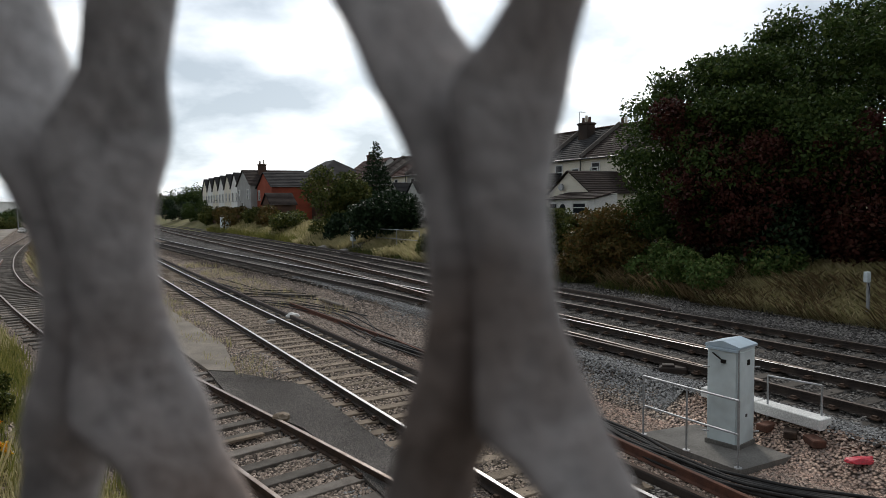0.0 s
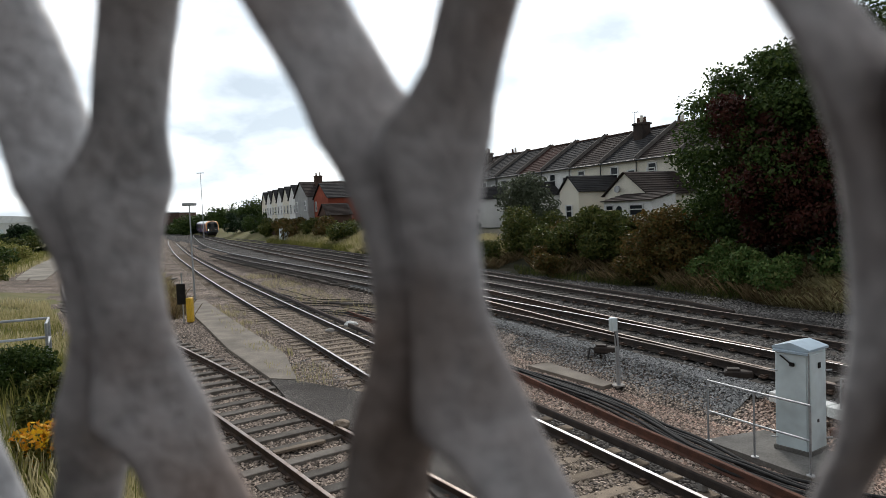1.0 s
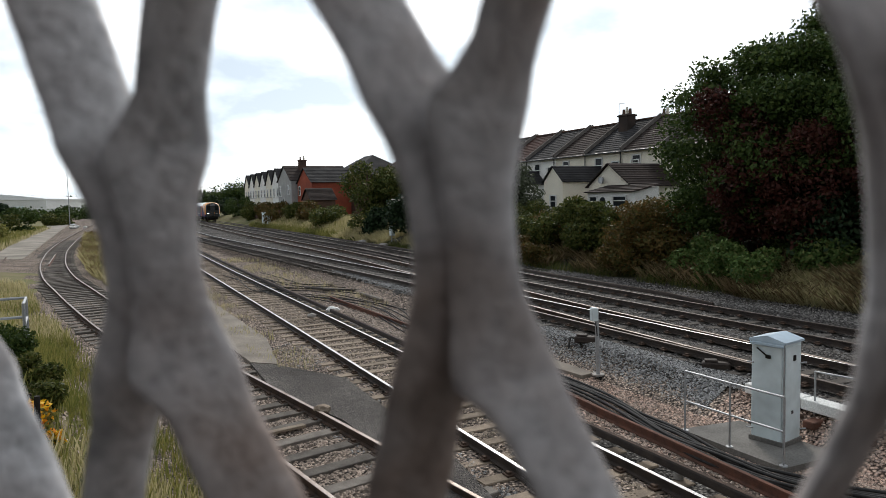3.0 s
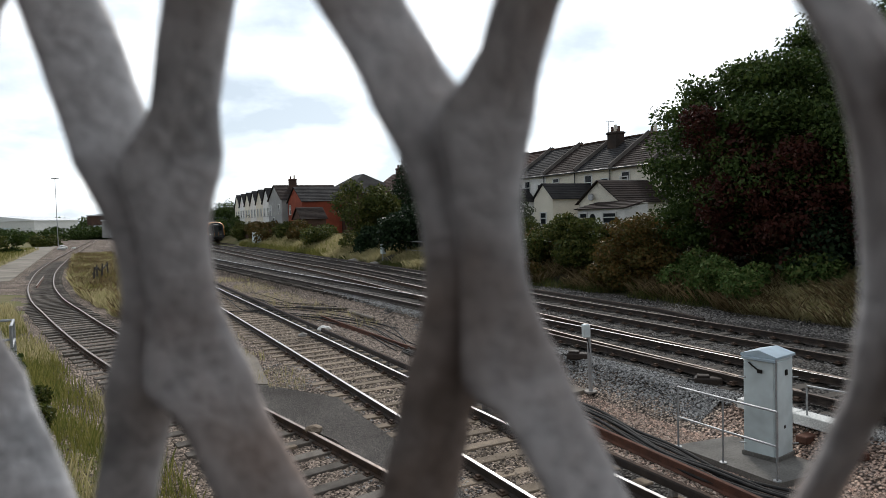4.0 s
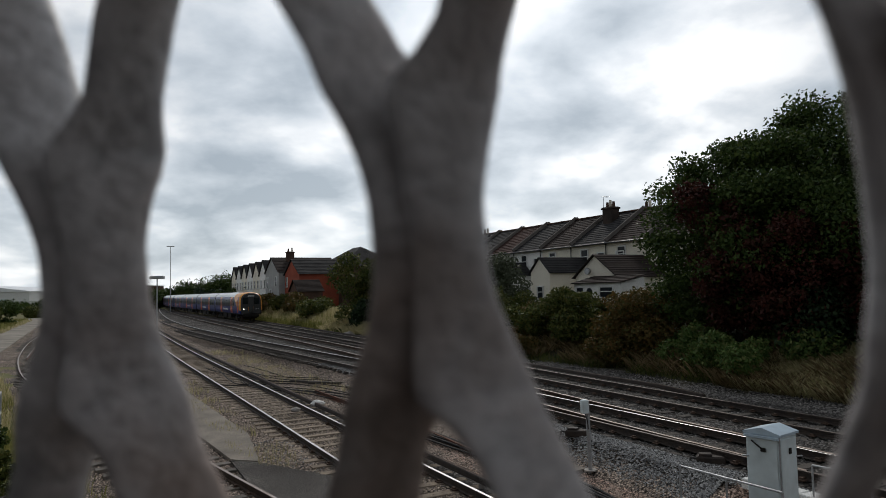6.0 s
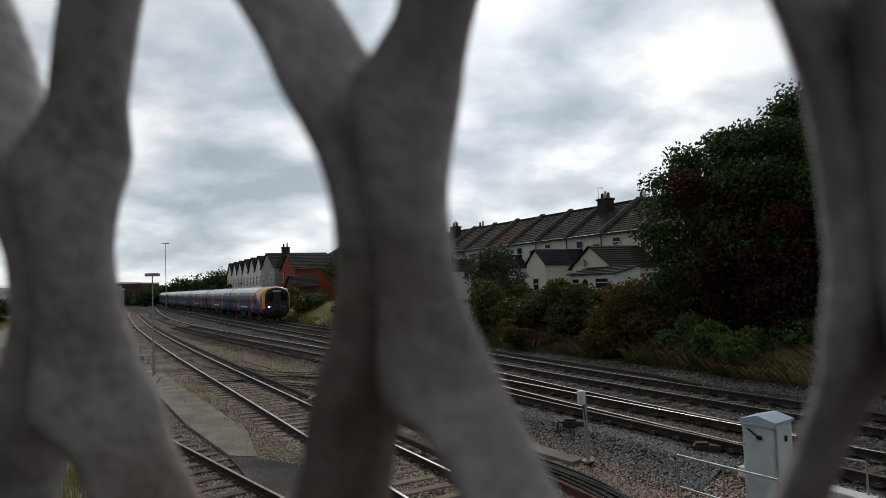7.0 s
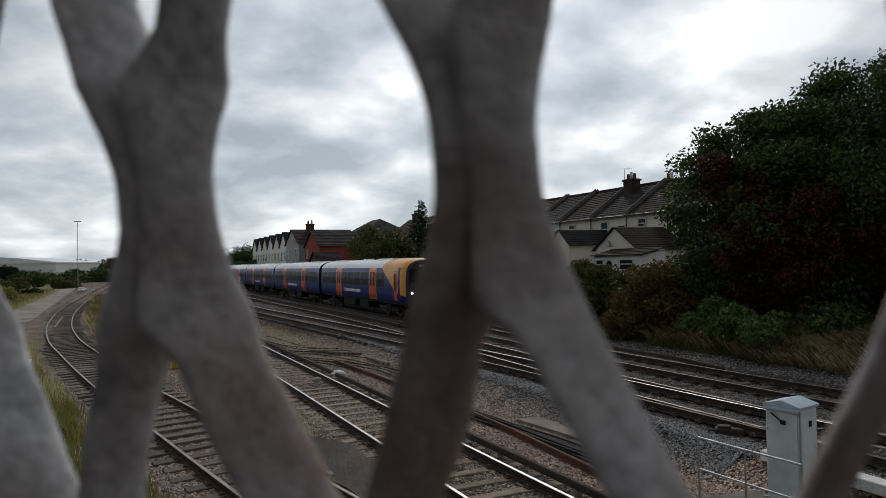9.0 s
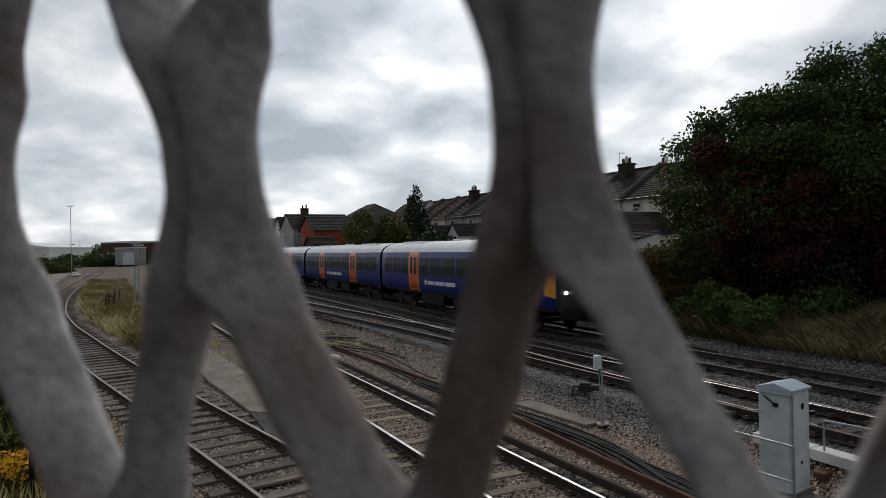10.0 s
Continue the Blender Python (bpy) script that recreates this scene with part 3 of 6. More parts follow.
conductor(lambda a: curve_knots(N_S, a) + 1.19, -6, 160, 0.10, "dark third rail beside the running line")
conductor(lambda a: curve_knots(T2_S, a) + 1.15, 34.0, 150, Z_MAIN + 0.10, "dark third rail with a ramped end between the main lines")
conductor(lambda a: curve_knots(T3_S, a) + 1.35, 15.2, 150, Z_MAIN + 0.10, "dark third rail beyond the far main line")


# disused rusty rail lying in the ballast
rr = thing("disused_rail", Matrix.Identity(4), "loose rust-red rail lying in the ballast beside the line", "rail")
sweep("rail", [Vector((x, y, -0.02)) for x, y in [(-4.75, 28.0), (-2.77, 24.28), (-0.22, 19.5), (1.4, 15.9), (2.85, 12.3), (4.6, 8.2)]], rail_profile(0.16), M_RUST_RED, rr, M_RUST_RED)


ck = thing("check_rail", Matrix.Identity(4), "short rusty check rail between the siding rails", "rail")
sweep("rail", smooth_path([sa(-3.42, 53.5), sa(-3.5, 57), sa(-3.55, 61), sa(-3.62, 65)], 3), rail_profile(0.16), M_RUST_RED, ck, M_RAIL_DULL)
for s0, a0, a1 in ((-5.0, 44.0, 50.0), (-6.2, 55.0, 64.0)):
    old = thing("disused_rail", Matrix.Identity(4), "old rusty rail lying in the ballast beside the siding", "rail", "old rails")
    sweep("rail", [sa(s0, a0, 0.0), sa(s0 - 0.5, (a0 + a1) / 2, 0.0), sa(s0 - 0.8, a1, 0.0)], rail_profile(0.15), M_RUST_RED, old, M_RUST)


# ---- loose stones over the nearer ballast ----
def stones(name, regions, count, size, material, label):
    rng = np.random.default_rng(len(name) * 7 + count)
    base = np.array([(1, 0, 0.1), (0.3, 0.9, 0), (-0.8, 0.55, 0.1), (-0.75, -0.6, 0), (0.35, -0.95, 0.1), (0.1, 0.05, 0.75), (-0.3, 0.0, 0.6)])
    fc = [(0, 1, 5), (1, 2, 6), (1, 6, 5), (2, 3, 6), (3, 4, 5), (3, 5, 6), (4, 0, 5)]
    V, F = [], []
    k = 0
    for i in range(count):
        s0, s1, a0, a1 = regions[rng.integers(len(regions))]
        u = rng.random() ** 1.7
        s, a = rng.uniform(s0, s1), a0 + (a1 - a0) * u
        p = sa(s, a)
        z = ground_n(p.x, p.y)
        r = size * rng.uniform(0.6, 1.3)
        ang = rng.uniform(0, 6.28)
        c, sn = math.cos(ang), math.sin(ang)
        q = base * (r * rng.uniform(0.8, 1.2, (7, 3)))
        tilt = rng.uniform(-0.5, 0.5)
        X = q[:, 0] * c - q[:, 1] * sn
        Y = q[:, 0] * sn + q[:, 1] * c
        Z = q[:, 2] + X * tilt
        V.append(np.stack([X + p.x, Y + p.y, Z + z + 0.002], 1))
        F += [(x + k, y + k, w + k) for x, y, w in fc]
        k += 7
    V = np.concatenate(V)
    ob = link_mesh(name, V.tolist(), F, material)
    return tagged(ob, label, "stones", kind="stuff")


stones("ballast_stones", [(-1.2, 4.9, 8, 34), (7.4, 9.4, 5, 40), (0.5, 4.7, 8, 30)], 34000, 0.031, M_STONES, "loose grey-brown ballast stones between the tracks")
stones("pinkish_ballast_stones", [(7.5, 9.8, 2, 15), (8.0, 9.85, 2, 17), (9.0, 10.5, 1, 8.7)], 30000, 0.028, M_STONES_PINK, "fresh pinkish ballast stones round the cabinet")
stones("dark_ballast_stones", [(10.4, 19.0, 2, 40), (13.0, 16.0, 2, 40), (17.9, 19.3, 4, 40)], 26000, 0.036, M_STONES_DARK, "dark oily ballast stones on the main lines")

stones("dusty_ballast_stones", [(5.25, 6.65, 4, 40)], 6000, 0.036, M_STONES_TAN, "dusty tan ballast stones between the near rails")
stones("shoulder_stones", [(9.75, 10.95, 9, 22), (10.4, 11.0, 2, 34)], 26000, 0.029, M_STONES_GREY, "blue-grey ballast stones on the shoulder of the main line")


stones("pale_ballast_stones", [(7.4, 10.3, 17, 46)], 15000, 0.042, M_STONES_PALE, "pale grey ballast stones under the signal cables")

# ---- concrete walkway and asphalt patch ----
def slab(name, pts, z, material, label, category, kind="structure", thick=0.08):
    bm = bmesh.new()
    a = [bm.verts.new((x, y, z)) for x, y in pts]
    b = [bm.verts.new((x, y, z - thick)) for x, y in pts]
    n = len(pts)
    bm.faces.new(a)
    bm.faces.new(b[::-1])
    for i in range(n):
        bm.faces.new((a[i], b[i], b[(i + 1) % n], a[(i + 1) % n]))
    ob = part(name, bm, material)
    return tagged(ob, label, category, kind=kind)


slab("pavement", [(-4.9, 16.85), (-4.15, 16.6), (-5.3, 19.9), (-9.3, 27.2), (-13.4, 34.9), (-14.5, 34.4), (-10.1, 26.2), (-7.35, 20.95)], 0.06, M_WALK, "worn concrete walkway slab beside the siding", "walkway")
slab("asphalt_patch", [(-4.9, 16.8), (-4.15, 16.55), (-2.3, 15.2), (-0.9, 12.3), (0.2, 10.0), (1.0, 7.6), (0.2, 7.9), (-0.9, 10.4), (-1.9, 12.2), (-3.7, 14.3)], 0.05, M_GRIT, "dark grey grit patch between the two tracks", "ground", thick=0.06)

slab("cable_route_slab", [(1.6, 17.3), (2.15, 17.55), (3.5, 15.35), (3.02, 15.0)], 0.05, M_WALK, "flat concrete trough lids beside the cable bundle", "slab", "", 0.1)
stones("scattered_grit_stones", [(3.4, 4.95, 7.5, 19.5)], 2600, 0.026, M_STONES_GREY, "small grey stones strewn over the grit patch")


# ---- equipment cabinet with its handrail ----
def cabinet():
    yaw = -0.94
    m = Matrix.Translation((5.28, 10.78, 0.06)) @ Matrix.Rotation(yaw, 4, 'Z')
    t = thing("equipment_cabinet", m, "pale blue-grey steel trackside cabinet with a ridged lid", "cabinet")
    w, d, h = 0.53, 0.53, 1.62
    bm = bmesh.new()
    box(bm, (0, 0, h / 2), (w, d, h), 0.012)
    part("body", bm, M_CABINET, t)
    bm = bmesh.new()
    prism(bm, [(-w / 2 - 0.03, h), (w / 2 + 0.03, h), (w / 2 + 0.03, h + 0.035), (0, h + 0.115), (-w / 2 - 0.03, h + 0.035)], -d / 2 - 0.03, d / 2 + 0.03, Matrix.Identity(4))
    part("lid", bm, M_CAB_LID, t, "pale blue ridged lid")
    for sx, sy, ww, dd in ((1, 0, 0.012, d - 0.06), (0, -1, w - 0.06, 0.012)):
        bm = bmesh.new()
        box(bm, (sx * (w / 2 + 0.006), sy * (d / 2 + 0.006), h / 2), (ww, dd, h - 0.1), 0.004)
        door = part("door", bm, M_CABINET, t)
        bm = bmesh.new()
        if sx:
            box(bm, (w / 2 + 0.02, 0.02, h - 0.24), (0.02, 0.07, 0.09), 0.006)
        else:
            box(bm, (0.02, -d / 2 - 0.025, h - 0.22), (0.08, 0.03, 0.06), 0.008)
            cyl(bm, (0.02, -d / 2 - 0.03, h - 0.22), (-0.16, -d / 2 - 0.03, h - 0.10), 0.012, 8)
        part("handle", bm, M_UNDER, door, "dark lock handle")
        for z in (0.2, h - 0.35):
            bm = bmesh.new()
            if sx:
                cyl(bm, (w / 2 + 0.012, d / 2 - 0.05, z), (w / 2 + 0.06, d / 2 + 0.05, z), 0.012, 8)
            else:
                cyl(bm, (-w / 2 + 0.05, -d / 2 - 0.012, z), (-w / 2 - 0.05, -d / 2 - 0.05, z), 0.012, 8)
            part("hinge", bm, M_GALV, door)
    bm = bmesh.new()
    box(bm, (0, 0, 0.03), (w + 0.05, d + 0.05, 0.09), 0.01)
    part("plinth", bm, M_PAD, t, "dark concrete plinth")
    bm = bmesh.new()
    box(bm, (w / 2 + 0.016, -0.02, 0.52), (0.012, 0.05, 0.05), 0.004)
    part("keyhole", bm, M_BLACK, t, "black keyhole plate")
    bm = bmesh.new()
    box(bm, (0.0, -d / 2 - 0.035, h - 0.03), (w + 0.02, 0.03, 0.05), 0.008)
    part("drip_rail", bm, M_CAB_LID, t)
    bm = bmesh.new()
    box(bm, (w / 2 + 0.004, -d / 2 - 0.004, h / 2), (0.02, 0.02, h - 0.04), 0.004)
    part("corner_seam", bm, M_GALV, t)
    # pad
    slab("concrete_pad", [(3.95, 11.35), (4.85, 9.6), (6.6, 10.4), (5.8, 11.95)], 0.06, M_PAD, "weathered concrete pad under the trackside cabinet", "pad", thick=0.1)
    # handrail: three posts along the near edge, two along the far side
    def rails(pts):
        f = thing("handrail", Matrix.Identity(4), "thin galvanised tube handrail round the cabinet pad", "handrail", "cabinet handrails")
        for x, y in pts:
            bm = bmesh.new()
            cyl(bm, (x, y, 0.0), (x, y, 1.08), 0.017, 8)
            cyl(bm, (x, y, 0.06), (x, y, 0.075), 0.06, 8)
            part("post", bm, M_GALV, f)
        for z in (0.57, 1.08):
            for p, q in zip(pts, pts[1:]):
                bm = bmesh.new()
                cyl(bm, (p[0], p[1], z), (q[0], q[1], z), 0.017, 8)
                part("rail", bm, M_GALV, f)
    rails([(4.0, 11.27), (4.42, 10.48), (4.87, 9.68)])
    rails([(6.07, 11.07), (6.58, 10.38)])


cabinet()


def marker_post(x, y, z0, label, lean=0.10):
    t = thing("marker_post", Matrix.Translation((x, y, z0)) @ Matrix.Rotation(lean, 4, Vector((0.35, 1, 0))) @ Matrix.Rotation(0.3, 4, 'Z'), label, "signal post")
    bm = bmesh.new()
    cyl(bm, (0, 0, -0.05), (0, 0, 1.50), 0.045, 12)
    part("post", bm, M_GALV, t)
    bm = bmesh.new()
    cyl(bm, (0, 0, 0.0), (0, 0, 0.03), 0.14, 12)
    part("base_plate", bm, M_COPING, t)
    bm = bmesh.new()
    box(bm, (-0.08, -0.02, 1.38), (0.15, 0.14, 0.30), 0.02)
    part("head_box", bm, M_CABINET, t, "pale grey junction box")
    tube("cable", [(-0.08, -0.05, 1.24), (-0.05, -0.07, 1.08), (-0.03, -0.05, 0.9)], 0.012, M_CABLE, t)
    return t


marker_post(3.38, 15.0, 0.05, "galvanised post with a pale grey box on top", -0.02)
marker_post(12.75, 18.1, 0.52, "galvanised post with a white box beside the grass", 0.0)


def point_machine(x, y, z, ang, white, label):
    t = thing("point_motor", Matrix.Translation((x, y, z)) @ Matrix.Rotation(ang, 4, 'Z'), label, "point motor")
    bm = bmesh.new()
    box(bm, (0, 0, 0.11), (0.55, 0.26, 0.16), 0.03)
    part("case", bm, M_COPING if white else M_DARK_RAIL, t)
    bm = bmesh.new()
    box(bm, (-0.1, 0, 0.21), (0.25, 0.2, 0.05), 0.015)
    part("lid", bm, M_WHITE if white else M_DARK_RAIL, t, "pale lid" if white else "")
    tube("cable", [(-0.26, 0, 0.12), (-0.38, -0.02, 0.14), (-0.42, -0.03, -0.05), (-0.43, -0.05, -0.2)], 0.025, M_CABLE, t)


point_machine(3.45, 16.6, 0.42, -0.35, False, "dark iron point motor in the ballast beside the main line")
point_machine(5.55, 13.85, 0.40, -0.3, False, "dark iron cable joint box in the ballast")

# white cable trough beside the cabinet
tr = thing("cable_trough", Matrix.Identity(4), "white-painted timber cable trough with brown blocks", "cable trough")
tp = [Vector((5.55, 12.3, 0.50)), Vector((6.05, 11.3, 0.50)), Vector((6.55, 10.2, 0.50))]
for p, q in zip(tp, tp[1:]):
    bm = bmesh.new()
    dd = (q - p)
    m = Matrix.Translation((p + q) / 2) @ Matrix.Rotation(math.atan2(dd.y, dd.x), 4, 'Z')
    box(bm, (0, 0, 0), (dd.length - 0.02, 0.30, 0.18), 0.012, m)
    part("board", bm, M_WHITE, tr)
for k, p in enumerate([(5.75, 11.2), (5.95, 10.85), (6.15, 10.5), (6.3, 10.1)]):
    bm = bmesh.new()
    box(bm, (0, 0, 0.06), (0.34, 0.2, 0.12), 0.015, Matrix.Translation((p[0], p[1], 0.22)) @ Matrix.Rotation(0.5 * k, 4, 'Z'))
    part("block", bm, M_RUST_RED if k % 2 else M_RUST, tr)


# cable bundles
def cables(pts, count, spread, label, r=0.022, zr=0.03):
    t = thing("cable_bundle", Matrix.Identity(4), label, "cables", "cable bundles")
    rng = random.Random(len(pts) * 13 + count)
    for k in range(count):
        ph, am, lift = rng.uniform(0, 6), rng.uniform(0.02, 0.06) * (1 if spread < 0.5 else 4), zr * rng.uniform(0.3, 1.0)
        o = (k / max(count - 1, 1) - 0.5) * spread
        path = smooth_path([(x, y, z) for x, y, z in pts], 8)
        path = offset_path(path, o)
        path = [p + Vector((am * math.sin(i * 0.35 + ph), am * math.cos(i * 0.3 + ph), lift + 0.012 * math.sin(i * 0.5 + ph))) for i, p in enumerate(path)]
        tube("cable", path, r, M_CABLE, t)


cables([(-0.9, 20.4, 0), (0.9, 17.3, 0), (2.35, 14.75, 0), (3.0, 13.35, 0), (3.38, 12.05, 0), (3.8, 10.75, 0), (4.3, 9.6, 0), (5.0, 8.85, 0), (6.0, 8.3, 0), (7.6, 7.6, 0)], 8, 0.42, "bundle of dusty black cables snaking past the pad", 0.026, 0.10)
cables([(-9.5, 35.0, 0), (-7.3, 30.2, 0), (-4.6, 27.6, 0), (-2.3, 24.9, 0), (-0.9, 20.6, 0)], 6, 0.9, "loose black cables on the ballast", 0.020, 0.08)
cables([(-11.5, 38.5, 0), (-7.8, 33.0, 0), (-5.0, 31.6, 0), (-2.4, 29.2, 0.0)], 5, 1.9, "loose black cables on the ballast", 0.020, 0.08)
cables([(-12.5, 38.0, 0), (-9.0, 31.0, 0), (-6.4, 30.9, 0), (-3.8, 29.0, 0.0), (-0.5, 23.5, 0)], 2, 0.6, "loose black cables on the ballast", 0.020, 0.08)
# rodding and scraps by the junction
for k, (p, q) in enumerate([((-3.6, 29.0, 0.1), (-2.5, 26.8, 0.12)), ((-5.5, 30.6, 0.08), (-3.2, 29.9, 0.1)), ((-6.5, 31.5, 0.08), (-4.4, 30.2, 0.1))]):
    bm = bmesh.new()
    p, q = Vector(p), Vector(q)
    m = Matrix.Translation((p + q) / 2) @ (q - p).to_track_quat('X', 'Z').to_matrix().to_4x4()
    box(bm, (0, 0, 0), ((q - p).length, 0.14, 0.1), 0.015, m)
    ob = part("timber_plank", bm, M_SLEEPER if k == 0 else M_SLEEPER_DARK)
    tagged(ob, "weathered loose timber lying on the ballast" if k == 0 else "dark loose timber lying on the ballast", "plank")


def rock(x, y, z, r, material, label, name="boulder"):
    bm = bmesh.new()
    bmesh.ops.create_icosphere(bm, subdivisions=2, radius=r)
    for v in bm.verts:
        k = 1 + 0.35 * noise.noise(v.co * (1.6 / r) + Vector((x, y, 0)))
        v.co = Vector((v.co.x * 1.3 * k, v.co.y * k, v.co.z * 0.7 * k))
    ob = part(name, bm, material)
    ob.location = (x, y, z + r * 0.35)
    return tagged(ob, label, "rock")


rock(-4.05, 24.3, 0.10, 0.18, M_RENDER_WHITE, "pale chunk of concrete beside the third rail")
rock(-4.6, 23.2, 0.1, 0.12, M_COPING, "small pale lump beside the running rail")
rock(-2.35, 12.55, 0.1, 0.13, M_SLEEPER_TAN, "tan lump of stone beside the siding rail")
rock(*sa(19.2, 53.5)[:2], 0.5, 0.35, M_COPING, "pale rubble lump beside the far line")
rock(*sa(19.3, 49.0)[:2], 0.5, 0.3, M_COPING, "pale rubble lump beside the far line")
# pale loose plank on the siding sleepers
bm = bmesh.new()
box(bm, (0, 0, 0.02), (0.95, 0.13, 0.05), 0.008, Matrix.Translation((-2.95, 11.7, 0.02)) @ Matrix.Rotation(0.62, 4, 'Z'))
tagged(part("timber_plank", bm, M_SLEEPER_TAN), "pale new timber lying on the siding", "plank")
# scrap of red plastic
bm = bmesh.new()
bmesh.ops.create_icosphere(bm, subdivisions=2, radius=0.2)
for v in bm.verts:
    v.co = Vector((v.co.x * 1.2, v.co.y * 0.6, abs(v.co.z) * 0.35)) * (1 + 0.5 * noise.noise(v.co * 9))
ob = part("plastic_bag", bm, M_RED_PLASTIC)
ob.location = (6.57, 9.39, 0.22)
tagged(ob, "crumpled red plastic litter on the pink ballast", "litter")


# ---- yellow box, signal pole and lamp columns ----
def yellow_box():
    t = thing("point_lever_box", Matrix.Translation((-11.1, 27.4, 0)), "yellow-painted lever box with a dark plate beside the walkway", "lever box")
    bm = bmesh.new()
    box(bm, (0, 0, 0.5), (0.22, 0.3, 1.0), 0.03)
    part("case", bm, M_YELLOW, t)
    bm = bmesh.new()
    cyl(bm, (-0.32, 0.1, -0.1), (-0.32, 0.1, 2.0), 0.03, 8)
    part("stake", bm, M_GALV, t)
    bm = bmesh.new()
    box(bm, (-0.36, 0.06, 1.15), (0.36, 0.06, 0.85), 0.02)
    part("plate", bm, M_UNDER, t, "dark blue-grey plate")


yellow_box()


def lamp_column(x, y, z, h, label, heads=True, r=0.09):
    t = thing("lamp_column", Matrix.Translation((x, y, z)), label, "lamp column", "lamp columns")
    bm = bmesh.new()
    cyl(bm, (0, 0, -0.2), (0, 0, h), r, 10, r * 0.55)
    part("column", bm, M_GALV, t)
    bm = bmesh.new()
    box(bm, (0, 0, h), (1.6 if heads else 0.7, 0.25, 0.16), 0.03)
    part("lamp_head", bm, M_GALV, t)
    return t


lamp_column(-13.9, 35.0, 0, 5.0, "slim galvanised lamp column beside the walkway", False, 0.05)
lamp_column(-23.0, 50.5, 0, 4.8, "slim galvanised mast beside the walkway steps", False, 0.06)
lamp_column(-22.3, 49.6, 0, 4.6, "slim galvanised mast beside the walkway steps", False, 0.05)
lamp_column(-82.7, 151.0, 0, 14.9, "tall grey lamp column in the yard")
lamp_column(-56.7, 150.0, 0, 15.0, "tall grey lamp column beyond the junction")


# ---- left handrail, box and walkway rail ----
def side_rail():
    t = thing("handrail", Matrix.Identity(4), "galvanised handrail above a grey box on the grassy bank", "handrail", "bank handrails")
    P = [(-10.2, 12.0), (-8.05, 13.0), (-7.55, 12.1)]
    for x, y in P:
        bm = bmesh.new()
        cyl(bm, (x, y, 0.8), (x, y, 2.32), 0.026, 8)
        part("post", bm, M_GALV, t)
    for z in (1.55, 1.93, 2.30):
        for p, q in zip(P, P[1:]):
            bm = bmesh.new()
            cyl(bm, (p[0], p[1], z), (q[0], q[1], z), 0.026, 8)
            part("rail", bm, M_GALV, t)
    b = thing("equipment_box", Matrix.Translation((-8.75, 12.35, 1.1)) @ Matrix.Rotation(0.4, 4, 'Z'), "low blue-grey equipment box on the bank", "equipment box")
    bm = bmesh.new()
    box(bm, (0, 0, 0.22), (1.3, 0.6, 0.5), 0.03)
    part("case", bm, M_CABINET, b)
    bm = bmesh.new()
    box(bm, (0, 0, 0.49), (1.36, 0.66, 0.05), 0.015)
    part("lid", bm, M_CAB_LID, b)
    st = thing("stake", Matrix.Translation((-4.5, 7.3, ground_z(-4.5, 7.3))), "dark weathered stake among the bank flowers", "stake")
    bm = bmesh.new()
    cyl(bm, (0, 0, -0.2), (0.03, 0, 0.75), 0.035, 8, 0.03)
    part("shaft", bm, M_UNDER, st)


side_rail()


cf = thing("cable_fence", Matrix.Identity(4), "dark leaning timber posts with a slack cable beside the walkway", "fence")
cp = [(-25.6, 53.5), (-24.9, 51.0), (-24.2, 49.0), (-23.6, 47.2)]
for k, (x, y) in enumerate(cp):
    bm = bmesh.new()
    cyl(bm, (x, y, -0.1), (x + 0.15 * (k % 2), y, 1.3), 0.08, 8, 0.06)
    part("post", bm, M_SLEEPER_DARK, cf)
tube("cable", smooth_path([(x, y, 1.15 - 0.35 * (k % 2)) for k, (x, y) in enumerate(cp)]), 0.05, M_CABLE, cf)
slab("walkway_slab", [(-24.0, 48.9), (-21.5, 47.9), (-20.8, 49.4), (-23.2, 50.6)], 0.08, M_CONCRETE, "pale concrete slab at the end of the walkway", "walkway")
slab("yard_path", [tuple(sa(*q).xy) for q in ((-5.7, 58), (-6.0, 90), (-6.3, 120), (-7.0, 190), (-12.0, 190), (-9.6, 130), (-9.4, 100), (-8.6, 76), (-8.2, 66), (-7.3, 60), (-6.6, 63))], 0.05, M_YARD, "dusty broken yard road beside the siding", "road", thick=0.3)


# ---- foliage ----
def leaf_arrays(blobs, count, leaf, rng, flat=0.0, fill=0.35):
    """Small two-triangle leaves over and inside lumpy blobs (x, y, z, rx, ry, rz)."""
    B = np.array(blobs, float)
    w = (B[:, 3] * B[:, 4] + B[:, 4] * B[:, 5] + B[:, 3] * B[:, 5])
    pick = rng.choice(len(B), count, p=w / w.sum())
    d = rng.normal(size=(count, 3))
    d /= np.linalg.norm(d, axis=1)[:, None]
    rad = 1 - fill * rng.random(count) ** 1.8
    lump = 1 + 0.16 * np.sin(d[:, 0] * 7 + pick) * np.cos(d[:, 1] * 6 + pick * 1.7) + 0.10 * np.sin(d[:, 2] * 11 + pick * 0.6)
    C = B[pick, :3] + d * B[pick, 3:6] * (rad * lump)[:, None]
    u = rng.normal(size=(count, 3))
    u /= np.linalg.norm(u, axis=1)[:, None]
    v = np.cross(u, d + 0.6 * rng.normal(size=(count, 3)))
    v /= np.linalg.norm(v, axis=1)[:, None] + 1e-9
    sz = leaf * rng.uniform(0.6, 1.35, count)[:, None]
    V = np.stack([C - u * sz, C + v * sz * 0.55, C + u * sz, C - v * sz * 0.55], 1).reshape(-1, 3)
    return V


